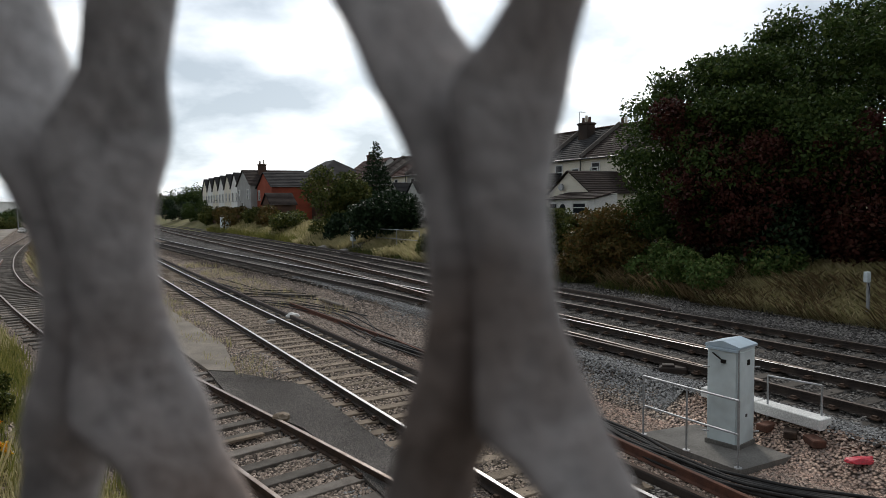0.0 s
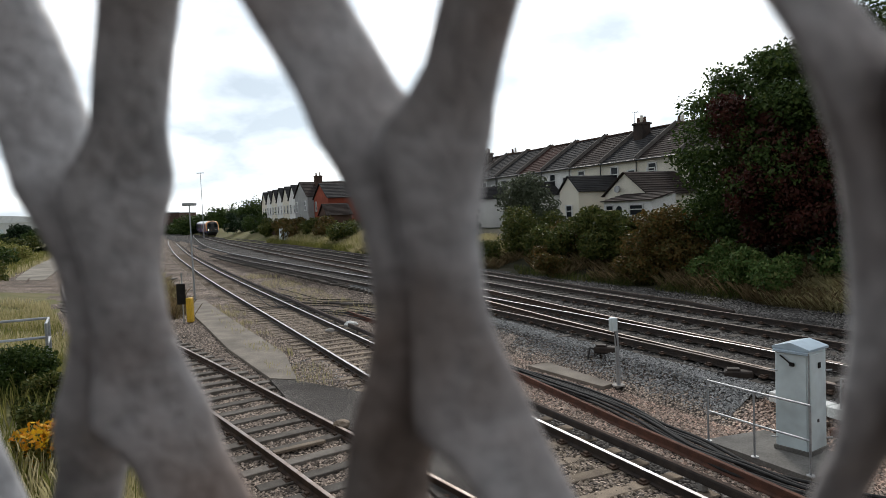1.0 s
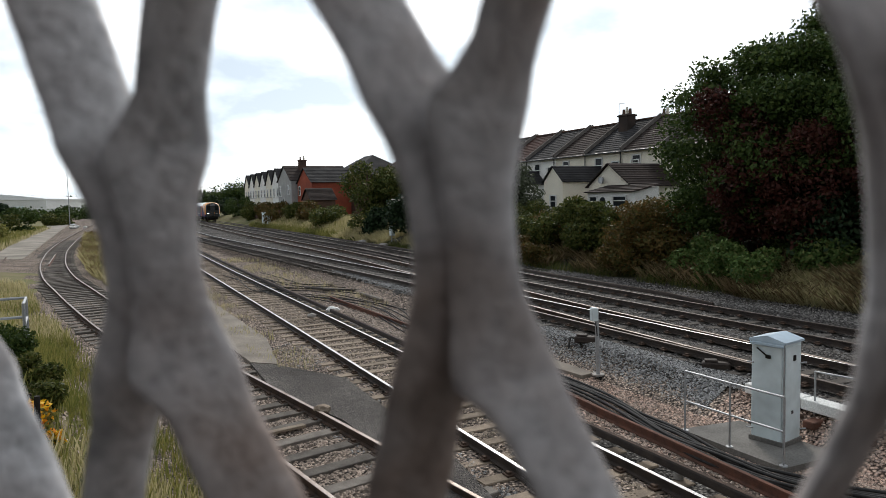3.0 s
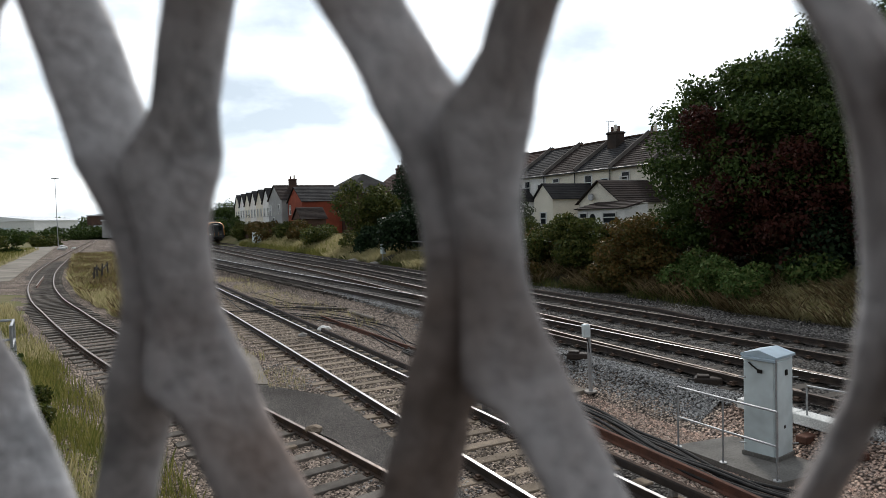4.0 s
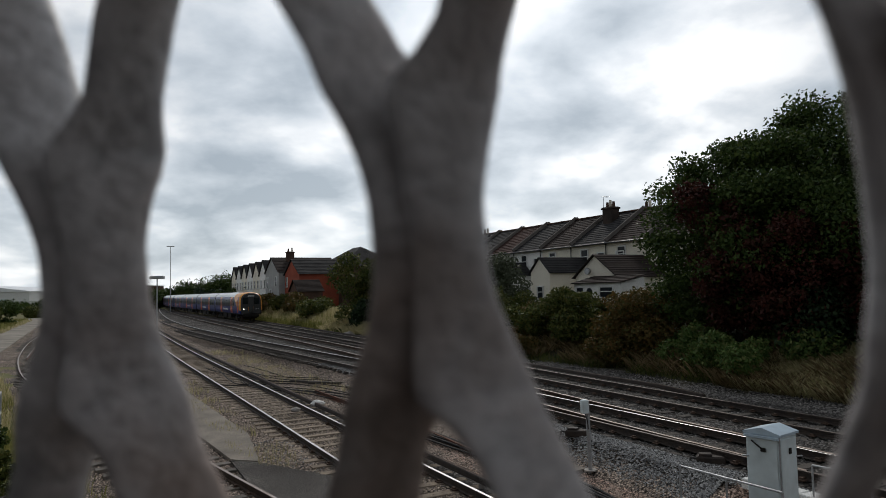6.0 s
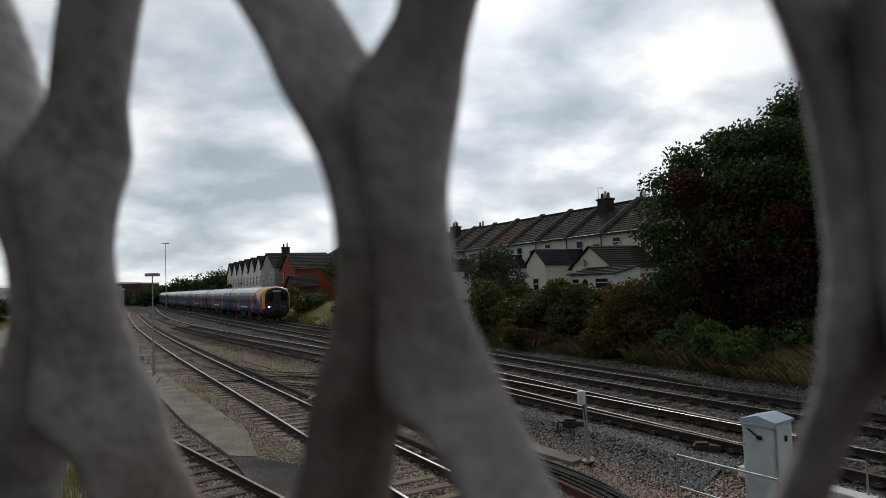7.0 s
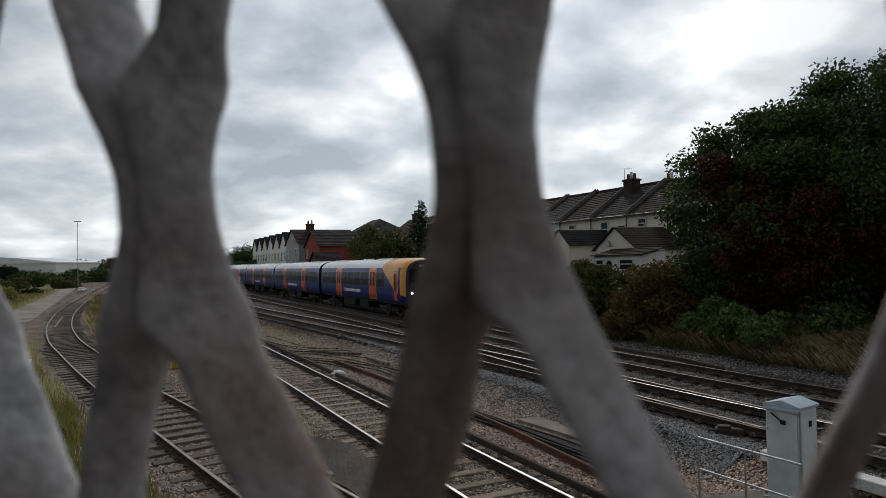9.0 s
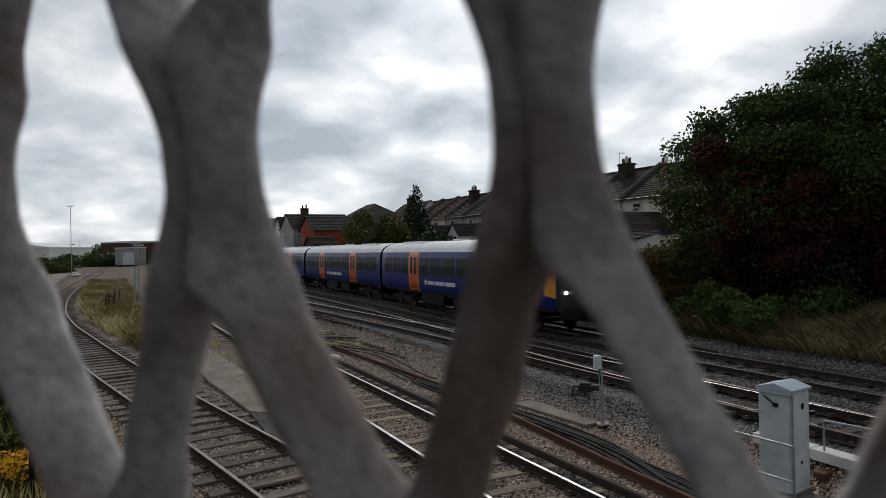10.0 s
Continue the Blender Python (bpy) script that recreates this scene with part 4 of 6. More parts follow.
def leaf_object(name, V, material, parent=None, label=""):
    n = len(V) // 4
    me = bpy.data.meshes.new(name)
    me.vertices.add(len(V))
    me.vertices.foreach_set("co", np.ascontiguousarray(V, dtype=np.float32).ravel())
    me.loops.add(4 * n)
    me.loops.foreach_set("vertex_index", np.arange(4 * n, dtype=np.int32))
    me.polygons.add(n)
    me.polygons.foreach_set("loop_start", np.arange(0, 4 * n, 4, dtype=np.int32))
    me.update(calc_edges=True)
    me.validate()
    me.materials.append(material)
    ob = new(name, me)
    if parent:
        ob.parent = parent
    return tagged(ob, label)


def trunk_part(parent, h, r, limbs, seed):
    rng = random.Random(seed)
    bm = bmesh.new()
    p = Vector((0, 0, -0.3))
    for k in range(4):
        q = Vector((rng.uniform(-0.1, 0.1) * k, rng.uniform(-0.1, 0.1) * k, h * (k + 1) / 4))
        cyl(bm, p, q, r * (1 - 0.18 * k), 10, r * (1 - 0.18 * (k + 1)))
        p = q
    part("trunk", bm, M_BARK, parent)
    for x, y, z in limbs:
        bm = bmesh.new()
        s = Vector((0, 0, h * rng.uniform(0.35, 0.9)))
        e = Vector((x, y, z))
        m = s.lerp(e, 0.5) + Vector((0, 0, 0.4))
        cyl(bm, s, m, r * 0.4, 8, r * 0.26)
        cyl(bm, m, e, r * 0.26, 8, r * 0.1)
        part("limb", bm, M_BARK, parent)


def clump(n, spread, size, seed, zmin=0.3, shape=1.0):
    """Lumps that together make an uneven crown; spread = (rx, ry, rz), centred over z = rz."""
    rng = random.Random(seed)
    out = []
    for _ in range(n):
        while True:
            p = Vector((rng.uniform(-1, 1), rng.uniform(-1, 1), rng.uniform(-1, 1)))
            if 0.25 < p.length < 1:
                break
        s = size * rng.uniform(0.7, 1.3)
        out.append((p.x * spread[0], p.y * spread[1], zmin + spread[2] + p.z * spread[2], s, s, s * 0.85))
    return out


def tree(name, x, y, z, blobs, count, leaf, material, label, category="tree", trunk=(3, 0.25), seed=1, extra=None, fill=0.45):
    t = thing(name, Matrix.Translation((x, y, z)), label, category)
    rng = np.random.default_rng(seed)
    limbs = [(b[0] * 0.8, b[1] * 0.8, b[2]) for b in blobs[:6]]
    trunk_part(t, trunk[0], trunk[1], limbs, seed)
    leaf_object("crown", leaf_arrays(blobs, count, leaf, rng, fill=fill), material, t)
    if extra:
        b2, c2, l2, m2, lab = extra
        leaf_object("climber", leaf_arrays(b2, c2, l2, rng, fill=fill), m2, t, lab)
    return t


# the great tree on the bank
TX, TY = 18.45, 28.0
big = clump(34, (7.0, 5.6, 4.0), 2.1, 3, 0.6) + [(0, 0, 5.2, 7.0, 5.4, 4.6), (0.5, -0.5, 8.2, 4.5, 3.6, 2.2), (-4.6, 0, 5.0, 3.2, 3.6, 3.6), (-7.7, 0.6, 4.6, 1.9, 2.2, 2.4), (-6.4, 0.2, 7.4, 2.1, 2.2, 1.8), (-7.4, 0.4, 2.4, 1.8, 2.0, 1.8)]
red = [(-6.9, -2.4, 2.8, 1.3, 1.5, 2.2), (-5.2, -3.9, 2.3, 1.8, 1.6, 2.3), (-3.2, -5.2, 2.6, 1.9, 1.4, 2.4), (-8.0, -1.2, 5.4, 0.7, 1.0, 1.0), (3.2, -5.6, 2.4, 2.4, 1.4, 2.0), (-0.6, -5.6, 1.6, 1.8, 1.2, 1.4)]
CAP = [(-12, 4.4), (-9.2, 6.5), (-7.5, 7.8), (-5.2, 9.2), (-4.0, 9.8), (0.0, 11.0), (6.0, 11.3)]
crown = []
for x, y, z, rx, ry, rz in big:
    x = max(x, rx - 8.9)
    crown.append((x, y, min(z, lerp_knots(CAP, x - 0.55 * rx) - rz * 1.08), rx, ry, rz))
big = crown


def tufts(blobs, count, size, seed, trim=0.80):
    """Leafy sprays set over the outside of a crown: small blobs on the skin of the larger ones."""
    rng = np.random.default_rng(seed)
    B = np.array(blobs, float)
    w = B[:, 3] * B[:, 4] + B[:, 4] * B[:, 5] + B[:, 3] * B[:, 5]
    out = []
    while len(out) < count:
        b = B[rng.choice(len(B), p=w / w.sum())]
        d = rng.normal(size=3)
        d /= np.linalg.norm(d)
        c = b[:3] + d * b[3:6] * rng.uniform(0.86, 1.06)
        q = np.linalg.norm((c - B[:, :3]) / B[:, 3:6], axis=1)
        if q.min() < trim or c[2] < 0.3:
            continue
        r = size * rng.uniform(0.55, 1.25)
        out.append((c[0], c[1], c[2], r * rng.uniform(0.8, 1.3), r * rng.uniform(0.8, 1.3), r * rng.uniform(0.5, 0.8)))
    return out


def great_tree():
    t = thing("tree", Matrix.Translation((TX, TY, 1.9)), "large dense green tree with dark red climber on the bank", "tree")
    rng = np.random.default_rng(5)
    trunk_part(t, 6, 0.4, [(b[0] * 0.8, b[1] * 0.8, b[2]) for b in big[:9]], 5)
    V = np.concatenate([leaf_arrays(tufts(big, 620, 0.80, 6), 150000, 0.085, rng, fill=0.8), leaf_arrays([(b[0], b[1], b[2], b[3] * 0.88, b[4] * 0.88, b[5] * 0.86) for b in big], 75000, 0.11, rng, fill=0.5)])
    leaf_object("crown", V, M_LEAF, t)
    V = np.concatenate([leaf_arrays(tufts(red, 120, 0.55, 7, 0.75), 26000, 0.085, rng, fill=0.8), leaf_arrays(red, 16000, 0.085, rng, fill=0.45)])
    leaf_object("climber", V, M_LEAF_RED, t, "dark red climber leaves")


great_tree()


def bush(s, a, spread, n, size, count, leaf, material, label, seed, name="bush", category="bush"):
    p = sa(s, a)
    z = ground_z(p.x, p.y)
    return tree(name, p.x, p.y, z - 0.1, clump(n, spread, size, seed, 0.1), count, leaf, material, label, category, (spread[2] * 1.2, 0.08), seed)


bush(21.9, 22.6, (1.7, 2.0, 1.0), 13, 0.8, 14000, 0.085, M_LEAF_RUSSET, "russet and olive bush on the railway bank", 11)
bush(22.0, 28.4, (1.9, 2.7, 1.4), 15, 0.9, 18000, 0.09, M_LEAF_OLIVE, "broad olive-green bush on the railway bank", 12)
bush(22.4, 34.6, (2.0, 2.6, 1.4), 12, 0.9, 12000, 0.09, M_LEAF_OLIVE, "broad olive-green bush on the railway bank", 13)
bush(26.2, 40.5, (1.6, 2.6, 2.1), 10, 1.2, 9000, 0.11, M_LEAF_GREY, "grey-green shrub in front of the houses", 14)
bush(25.0, 27.0, (1.8, 2.2, 0.7), 8, 0.8, 6000, 0.10, M_LEAF_RUSSET, "russet shrub under the great tree", 15)
bush(25.2, 32.5, (1.6, 3.0, 0.8), 8, 0.8, 6000, 0.10, M_LEAF_OLIVE, "olive shrub behind the bank", 19)
bush(20.9, 18.3, (1.2, 3.2, 0.6), 14, 0.6, 12000, 0.07, M_LEAF_IVY, "low green ivy and brambles on the bank", 16, "brambles", "brambles")
bush(20.6, 24.5, (0.7, 3.4, 0.35), 10, 0.5, 6000, 0.08, M_LEAF_RUSSET, "low dry brambles along the foot of the bank", 27, "brambles", "brambles")
bush(20.7, 31.0, (0.8, 3.6, 0.5), 12, 0.55, 8000, 0.08, M_LEAF_RUSSET, "low dry brambles along the foot of the bank", 28, "brambles", "brambles")
bush(20.8, 37.5, (0.9, 3.4, 0.5), 10, 0.55, 6000, 0.08, M_LEAF_OLIVE, "low green brambles along the foot of the bank", 29, "brambles", "brambles")
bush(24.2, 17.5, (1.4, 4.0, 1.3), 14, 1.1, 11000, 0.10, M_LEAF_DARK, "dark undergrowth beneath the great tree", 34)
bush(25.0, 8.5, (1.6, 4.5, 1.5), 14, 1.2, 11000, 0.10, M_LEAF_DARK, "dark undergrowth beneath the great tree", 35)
bush(23.2, 11.5, (1.2, 3.4, 1.0), 10, 0.9, 8000, 0.09, M_LEAF_RED, "dark red shrub under the great tree", 18)
bush(-11.5, 62.0, (2.5, 5.0, 0.7), 10, 1.0, 5000, 0.14, M_LEAF_OLIVE, "low green scrub beside the yard road", 41, "scrub", "scrub")
bush(-15.0, 84.0, (3.0, 7.0, 0.9), 12, 1.3, 6000, 0.18, M_LEAF, "low green scrub beside the yard road", 42, "scrub", "scrub")
bush(-12.5, 42.0, (2.0, 4.0, 0.5), 9, 0.7, 4500, 0.11, M_LEAF_OLIVE, "low green scrub beside the yard road", 43, "scrub", "scrub")
bush(-14.4, 130.0, (2.2, 2.4, 2.3), 9, 1.3, 6000, 0.2, M_LEAF_DARK, "dark scrubby tree above the yard road", 44, "tree", "tree")
bush(-11.6, 126.0, (1.8, 2.0, 1.7), 8, 1.1, 4500, 0.2, M_LEAF, "dark scrubby tree above the yard road", 45, "tree", "tree")
bush(-16.0, 118.0, (3.5, 7.0, 1.5), 14, 1.3, 8000, 0.17, M_LEAF_OLIVE, "dense green scrub on the bank by the yard road", 46, "scrub", "scrub")
bush(-14.6, 100.0, (3.0, 7.0, 1.1), 14, 1.1, 8000, 0.16, M_GRASS, "tall yellow-green weeds on the bank by the yard road", 47, "scrub", "scrub")
bush(-8.5, 175.0, (2.6, 5.0, 1.0), 9, 1.3, 5000, 0.22, M_LEAF_OLIVE, "low dark bush in front of the parked trailers", 48, "bush", "bush")
# dark filler shrub, added to close pale gaps below the great tree's crown
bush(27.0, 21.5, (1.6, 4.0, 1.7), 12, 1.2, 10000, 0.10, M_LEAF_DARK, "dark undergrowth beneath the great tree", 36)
bush(22.3, 31.3, (0.8, 1.6, 0.7), 8, 0.7, 7000, 0.08, M_LEAF_RUSSET, "russet brambles between the bushes on the bank", 37, "brambles", "brambles")
bush(22.2, 15.6, (0.8, 1.8, 0.7), 8, 0.7, 7000, 0.07, M_LEAF_IVY, "low green ivy and brambles on the bank", 38, "brambles", "brambles")
# beyond: round bush, fir and hedge
bush(22.4, 59.5, (2.7, 3.3, 3.2), 16, 1.4, 15000, 0.15, M_LEAF_OLIVE, "rounded olive-green tree beside the line", 21, "tree", "tree")
bush(21.2, 56.0, (1.3, 1.4, 1.0), 6, 0.9, 3500, 0.15, M_LEAF_DARK, "dark shrub at the foot of the round tree", 22)
bush(22.6, 48.8, (2.2, 2.8, 2.0), 14, 1.2, 12000, 0.15, M_LEAF_DARK, "dark evergreen shrub beside the line", 23)
bush(22.6, 74.0, (1.2, 6.0, 0.7), 10, 0.9, 4000, 0.16, M_LEAF_OLIVE, "low hedge above the grassy bank", 24, "hedge", "hedge")
bush(22.5, 100.0, (1.5, 8.0, 1.0), 10, 1.3, 4000, 0.2, M_LEAF_RUSSET, "russet brambles above the grassy bank", 25, "hedge", "hedge")
bush(31.0, 128.0, (3.0, 5.0, 2.0), 9, 2.0, 4000, 0.25, M_LEAF, "dark green tree beyond the grassy bank", 26, "tree", "tree")


for k, (s0, a0, sp, mt, lab) in enumerate((
        (23.6, 84.0, (1.0, 4.5, 0.9), M_LEAF_RUSSET, "russet overgrown hedge below the brick house"), (23.8, 92.0, (1.0, 3.5, 0.8), M_LEAF_OLIVE, "olive overgrown hedge below the brick house"),
        (23.2, 105.0, (1.2, 6.0, 1.0), M_LEAF_RUSSET, "russet overgrown hedge below the far houses"), (23.4, 118.0, (1.4, 6.5, 1.0), M_LEAF_OLIVE, "olive overgrown hedge below the far houses"),
        (24.0, 134.0, (2.2, 8.0, 1.6), M_LEAF, "dark green garden trees below the far houses"), (23.0, 152.0, (3.0, 9.0, 2.0), M_LEAF_DARK, "dark green scrub beside the far line"))):
    bush(s0, a0, sp, 14, 1.0, 7000, 0.15, mt, lab, 60 + k, "hedge", "hedge")


def fir(x, y, z, h, label):
    t = thing("fir_tree", Matrix.Translation((x, y, z)), label, "tree")
    bm = bmesh.new()
    cyl(bm, (0, 0, -0.3), (0, 0, h), 0.2, 8, 0.02)
    part("trunk", bm, M_BARK, t)
    rng = np.random.default_rng(8)
    bl = []
    k = 0
    zz = h * 0.2
    while zz < h:
        r = 0.15 + (h - zz) * 0.46 * (0.8 + 0.4 * noise.noise((zz * 1.7, 0, 3))) + 0.15
        for i in range(5):
            an = k * 0.7 + i * 1.256
            bl.append((math.cos(an) * r * 0.6, math.sin(an) * r * 0.6, zz, r * 0.5, r * 0.5, 0.3))
        zz += 0.5
        k += 1
    leaf_object("crown", leaf_arrays(bl, 6500, 0.13, rng, fill=0.7), M_LEAF_DARK, t)


p = sa(29.5, 65.5)
fir(p.x, p.y, 2.3, 8.2, "dark pointed fir tree in a back garden")

# far wooded skyline
rngw = np.random.default_rng(4)
blobs = []
for k in range(60):
    x = rngw.uniform(-86, -46)
    h = rngw.uniform(4.0, 7.0) + 4.0 * max(0, 1 - abs(x + 66) / 14)
    blobs.append((x, 212 + rngw.uniform(-6, 12), h * 0.55, rngw.uniform(2.5, 4.5), 3, h * 0.5))
for k in range(30):
    x = rngw.uniform(-130, -88)
    blobs.append((x, 230 + rngw.uniform(-6, 12), 2.0, rngw.uniform(3, 5), 3, rngw.uniform(1.5, 3.0)))
tagged(leaf_object("far_trees", leaf_arrays(blobs, 90000, 0.33, rngw, fill=0.6), M_LEAF), "dark wooded skyline beyond the railway", "trees", kind="stuff")
blobs = []
for k in range(20):
    x = rngw.uniform(-170, -118)
    blobs.append((x, 205 + rngw.uniform(-8, 20), 1.5, rngw.uniform(4, 7), 3, rngw.uniform(1, 2.6)))
for k in range(26):
    blobs.append((rngw.uniform(-172, -138), 292 + rngw.uniform(-4, 8), 3.6, rngw.uniform(2.5, 4), 3, rngw.uniform(3.0, 5.0)))
tagged(leaf_object("far_shrubs", leaf_arrays(blobs, 14000, 0.5, rngw), M_LEAF), "low green shrubs along the yard", "shrubs", kind="stuff")


# ---- grass ----
def grass(name, count, region, height, material, label, width=0.012, cluster=0.0, bend=0.4, power=1.0):
    rng = np.random.default_rng(count)
    V = np.zeros((count, 4, 3))
    s0, s1, a0, a1 = region
    k = 0
    while k < count:
        s, a = rng.uniform(s0, s1), a0 + (a1 - a0) * rng.random() ** power
        p = sa(s, a)
        if abs(s - lerp_knots(K_S, a)) < 1.75:
            continue
        if cluster and noise.noise((p.x * cluster, p.y * cluster, 5)) < -0.05:
            continue
        z = ground_z(p.x, p.y) - 0.05
        h = height * rng.uniform(0.3, 1.25)
        an = rng.uniform(0, 6.28)
        b = rng.uniform(0.1, bend) * h
        c, sn = math.cos(an), math.sin(an)
        w = 0.5 * width * (1 + a * 0.02)
        base = np.array([p.x, p.y, z])
        top = base + np.array([c * b, sn * b, h])
        side = np.array([-sn, c, 0]) * w
        mid = base + np.array([c * b * 0.35, sn * b * 0.35, h * 0.6])
        V[k] = (base - side, base + side, mid + side * 0.7 + (top - mid) * 0.5, top)
        k += 1
    return tagged(leaf_object(name, V.reshape(-1, 3), material), label, "grass", kind="stuff")


grass("dry_grass", 42000, (19.2, 23.0, 1, 16), 0.42, M_STRAW, "dry brown grass on the shaded bank under the great tree", 0.006, 0.0, 1.3)
grass("dead_stems", 16000, (19.2, 22.6, 1, 17), 0.5, M_DEAD, "dead brown stems in the grass under the great tree", 0.006, 0.6, 1.4)
grass("dry_grass", 20000, (19.3, 24.5, 36, 62), 0.55, M_STRAW, "dry straw-coloured grass on the railway bank", 0.012, 0.4, 1.1)
# olive instead of grass green: the shade on the bank is put into the colour
grass("green_grass", 7000, (19.3, 21.6, 4, 24), 0.34, M_LEAF_OLIVE, "green grass and weeds under the great tree, shade darkened into the colour", 0.008, 0.6, 0.8)
grass("dry_stems", 6000, (19.6, 22.0, 16, 38), 0.5, M_DEAD, "dead brown stems and brambles at the foot of the bushes", 0.007, 0.5, 1.6)
# darker olive here too, standing in for shade along the bank foot
grass("green_grass", 7000, (19.3, 20.3, 16, 75), 0.25, M_LEAF_OLIVE, "green grass along the bank foot, shade darkened into the colour", 0.014, 0.3)
grass("dry_grass", 22000, (20.2, 24.5, 58, 105), 0.7, M_STRAW, "dry grass on the sunlit railway bank", 0.02)
grass("green_grass", 12000, (19.6, 22.5, 62, 105), 0.6, M_GRASS, "green grass on the railway bank", 0.02)
grass("track_weeds", 1500, (7.3, 9.8, 24, 52), 0.25, M_STRAW, "sparse yellow-green weeds between the tracks", 0.012, 0.4)
grass("track_weeds", 900, (3.3, 4.6, 16, 34), 0.22, M_STRAW, "sparse weeds along the walkway slab", 0.012, 0.6)
grass("bank_grass", 22000, (-9.5, 1.5, 3, 36), 0.42, M_GRASS, "tall yellow-green grass on the bank beside the siding", 0.014, 0.0, power=1.5)
grass("bank_straw", 50000, (-9.5, 1.5, 3, 40), 0.40, M_STRAW, "dry straw grass beside the siding", 0.012, 0.25, power=1.5)
grass("verge_grass", 22000, (-2.2, 2.4, 32, 110), 0.5, M_STRAW, "dry verge grass between the siding and the line", 0.013, 0.35, 0.9, power=1.3)
grass("verge_stems", 14000, (-2.2, 2.6, 31, 110), 0.6, M_DEAD, "dead tawny stems among the verge grass", 0.013, 0.5, 0.9, power=1.3)
grass("verge_weeds", 9000, (-2.0, 2.4, 36, 110), 0.5, M_GRASS, "green weeds among the dry verge grass", 0.016, 0.25)
grass("yard_bank_grass", 16000, (-19, -9.4, 55, 150), 0.7, M_GRASS, "tall yellow-green grass on the bank by the yard road", 0.03)
grass("yard_bank_straw", 9000, (-19, -8.8, 48, 150), 0.6, M_STRAW, "dry grass on the bank by the yard road", 0.03)
grass("verge_grass", 7000, (-2.4, 1.5, 5, 24), 0.30, M_GRASS, "grass fringe along the siding", 0.012, 0.5)


def flower_bush(x, y, r, label, seed, blooms, leaves):
    t = thing("flowering_bush" if blooms else "bush", Matrix.Translation((x, y, ground_z(x, y) - 0.05)), label, "bush", "bank bushes")
    rng = np.random.default_rng(seed)
    bl = clump(11, (r, r, r * 0.7), r * 0.42, seed, 0.05)
    leaf_object("leaves", leaf_arrays(bl, 7000, 0.032, rng, fill=0.7), leaves, t)
    if blooms:
        tagged(leaf_object("flowers", leaf_arrays([(b[0], b[1], b[2] + 0.06, b[3], b[4], b[5]) for b in bl], blooms, 0.034, rng, fill=0.12), M_LEAF_YELLOW, t, "yellow-orange flower heads"), kind="stuff")
    bm = bmesh.new()
    cyl(bm, (0, 0, -0.1), (0, 0, r), 0.03, 6)
    part("stem", bm, M_BARK, t)


flower_bush(-4.72, 7.6, 0.30, "low bush covered in yellow and orange flowers", 31, 1500, M_GRASS)
flower_bush(-5.15, 8.0, 0.26, "low bush with yellow and orange flowers on the bank", 30, 700, M_GRASS)
flower_bush(-5.6, 9.0, 0.36, "leafy dark green bush on the grassy bank", 32, 0, M_LEAF_OLIVE)
flower_bush(-6.5, 10.3, 0.4, "leafy dark green bush below the bank handrail", 33, 0, M_LEAF_OLIVE)
flower_bush(-7.6, 11.4, 0.5, "leafy dark green bush below the bank handrail", 34, 0, M_LEAF)


# ---- houses ----
ROW = Matrix.Rotation(math.atan2(-NX, NY), 4, 'Z')      # local x towards the camera along the row, y away from the line


def roof_slope(bm, x0, x1, y0, z0, y1, z1, courses=12, t=0.05):
    """Overlapping tile courses from the eaves (y0, z0) up to the ridge (y1, z1)."""
    for k in range(courses):
        f0, f1 = k / courses, (k + 1.12) / courses
        ya, za, yb, zb = y0 + (y1 - y0) * f0, z0 + (z1 - z0) * f0, y0 + (y1 - y0) * min(f1, 1), z0 + (z1 - z0) * min(f1, 1)
        V = [bm.verts.new(c) for c in ((x0, ya, za + t), (x1, ya, za + t), (x1, yb, zb), (x0, yb, zb),
                                       (x0, ya, za - 0.02), (x1, ya, za - 0.02), (x1, yb, zb - 0.06), (x0, yb, zb - 0.06))]
        for f in ((0, 1, 2, 3), (7, 6, 5, 4), (0, 4, 5, 1), (3, 2, 6, 7), (0, 3, 7, 4), (1, 5, 6, 2)):
            bm.faces.new([V[i] for i in f])


def gable_wall(bm, x0, x1, y0, y1, z, zr, along='x'):
    """A block with a gabled top; the ridge runs along the given axis."""
    if along == 'x':
        ym = (y0 + y1) / 2
        prism(bm, [(y0, 0), (y1, 0), (y1, z), (ym, zr), (y0, z)], x0, x1, Matrix(((0, 1, 0, 0), (1, 0, 0, 0), (0, 0, 1, 0), (0, 0, 0, 1))))
    else:
        xm = (x0 + x1) / 2
        prism(bm, [(x0, 0), (x1, 0), (x1, z), (xm, zr), (x0, z)], y0, y1, Matrix.Identity(4))


def window(parent, x, y, z, w, h, axis='y'):
    """A framed sash on a wall that faces -y (or +x with axis 'x'): frame bars proud, dark glass set behind, sill."""
    m = Matrix.Identity(4) if axis == 'y' else Matrix.Translation((x, y, 0)) @ Matrix.Rotation(math.pi / 2, 4, 'Z') @ Matrix.Translation((-x, -y, 0))
    bm = bmesh.new()
    for cx, cz, sx, sz in ((x - w / 2, z, 0.09, h), (x + w / 2, z, 0.09, h), (x, z + h / 2, w + 0.09, 0.09), (x, z - h / 2, w + 0.09, 0.09), (x, z + 0.05, w, 0.06)):
        box(bm, (cx, y - 0.03, cz), (sx, 0.07, sz), 0, m)
    win = part("window", bm, M_WHITE, parent, "white-framed sash window")
    bm = bmesh.new()
    box(bm, (x, y - 0.008, z), (w, 0.012, h), 0, m)
    part("pane", bm, M_GLASS, win)
    bm = bmesh.new()
    box(bm, (x, y - 0.07, z - h / 2 - 0.06), (w + 0.24, 0.16, 0.07), 0, m)
    part("sill", bm, M_COPING, win)


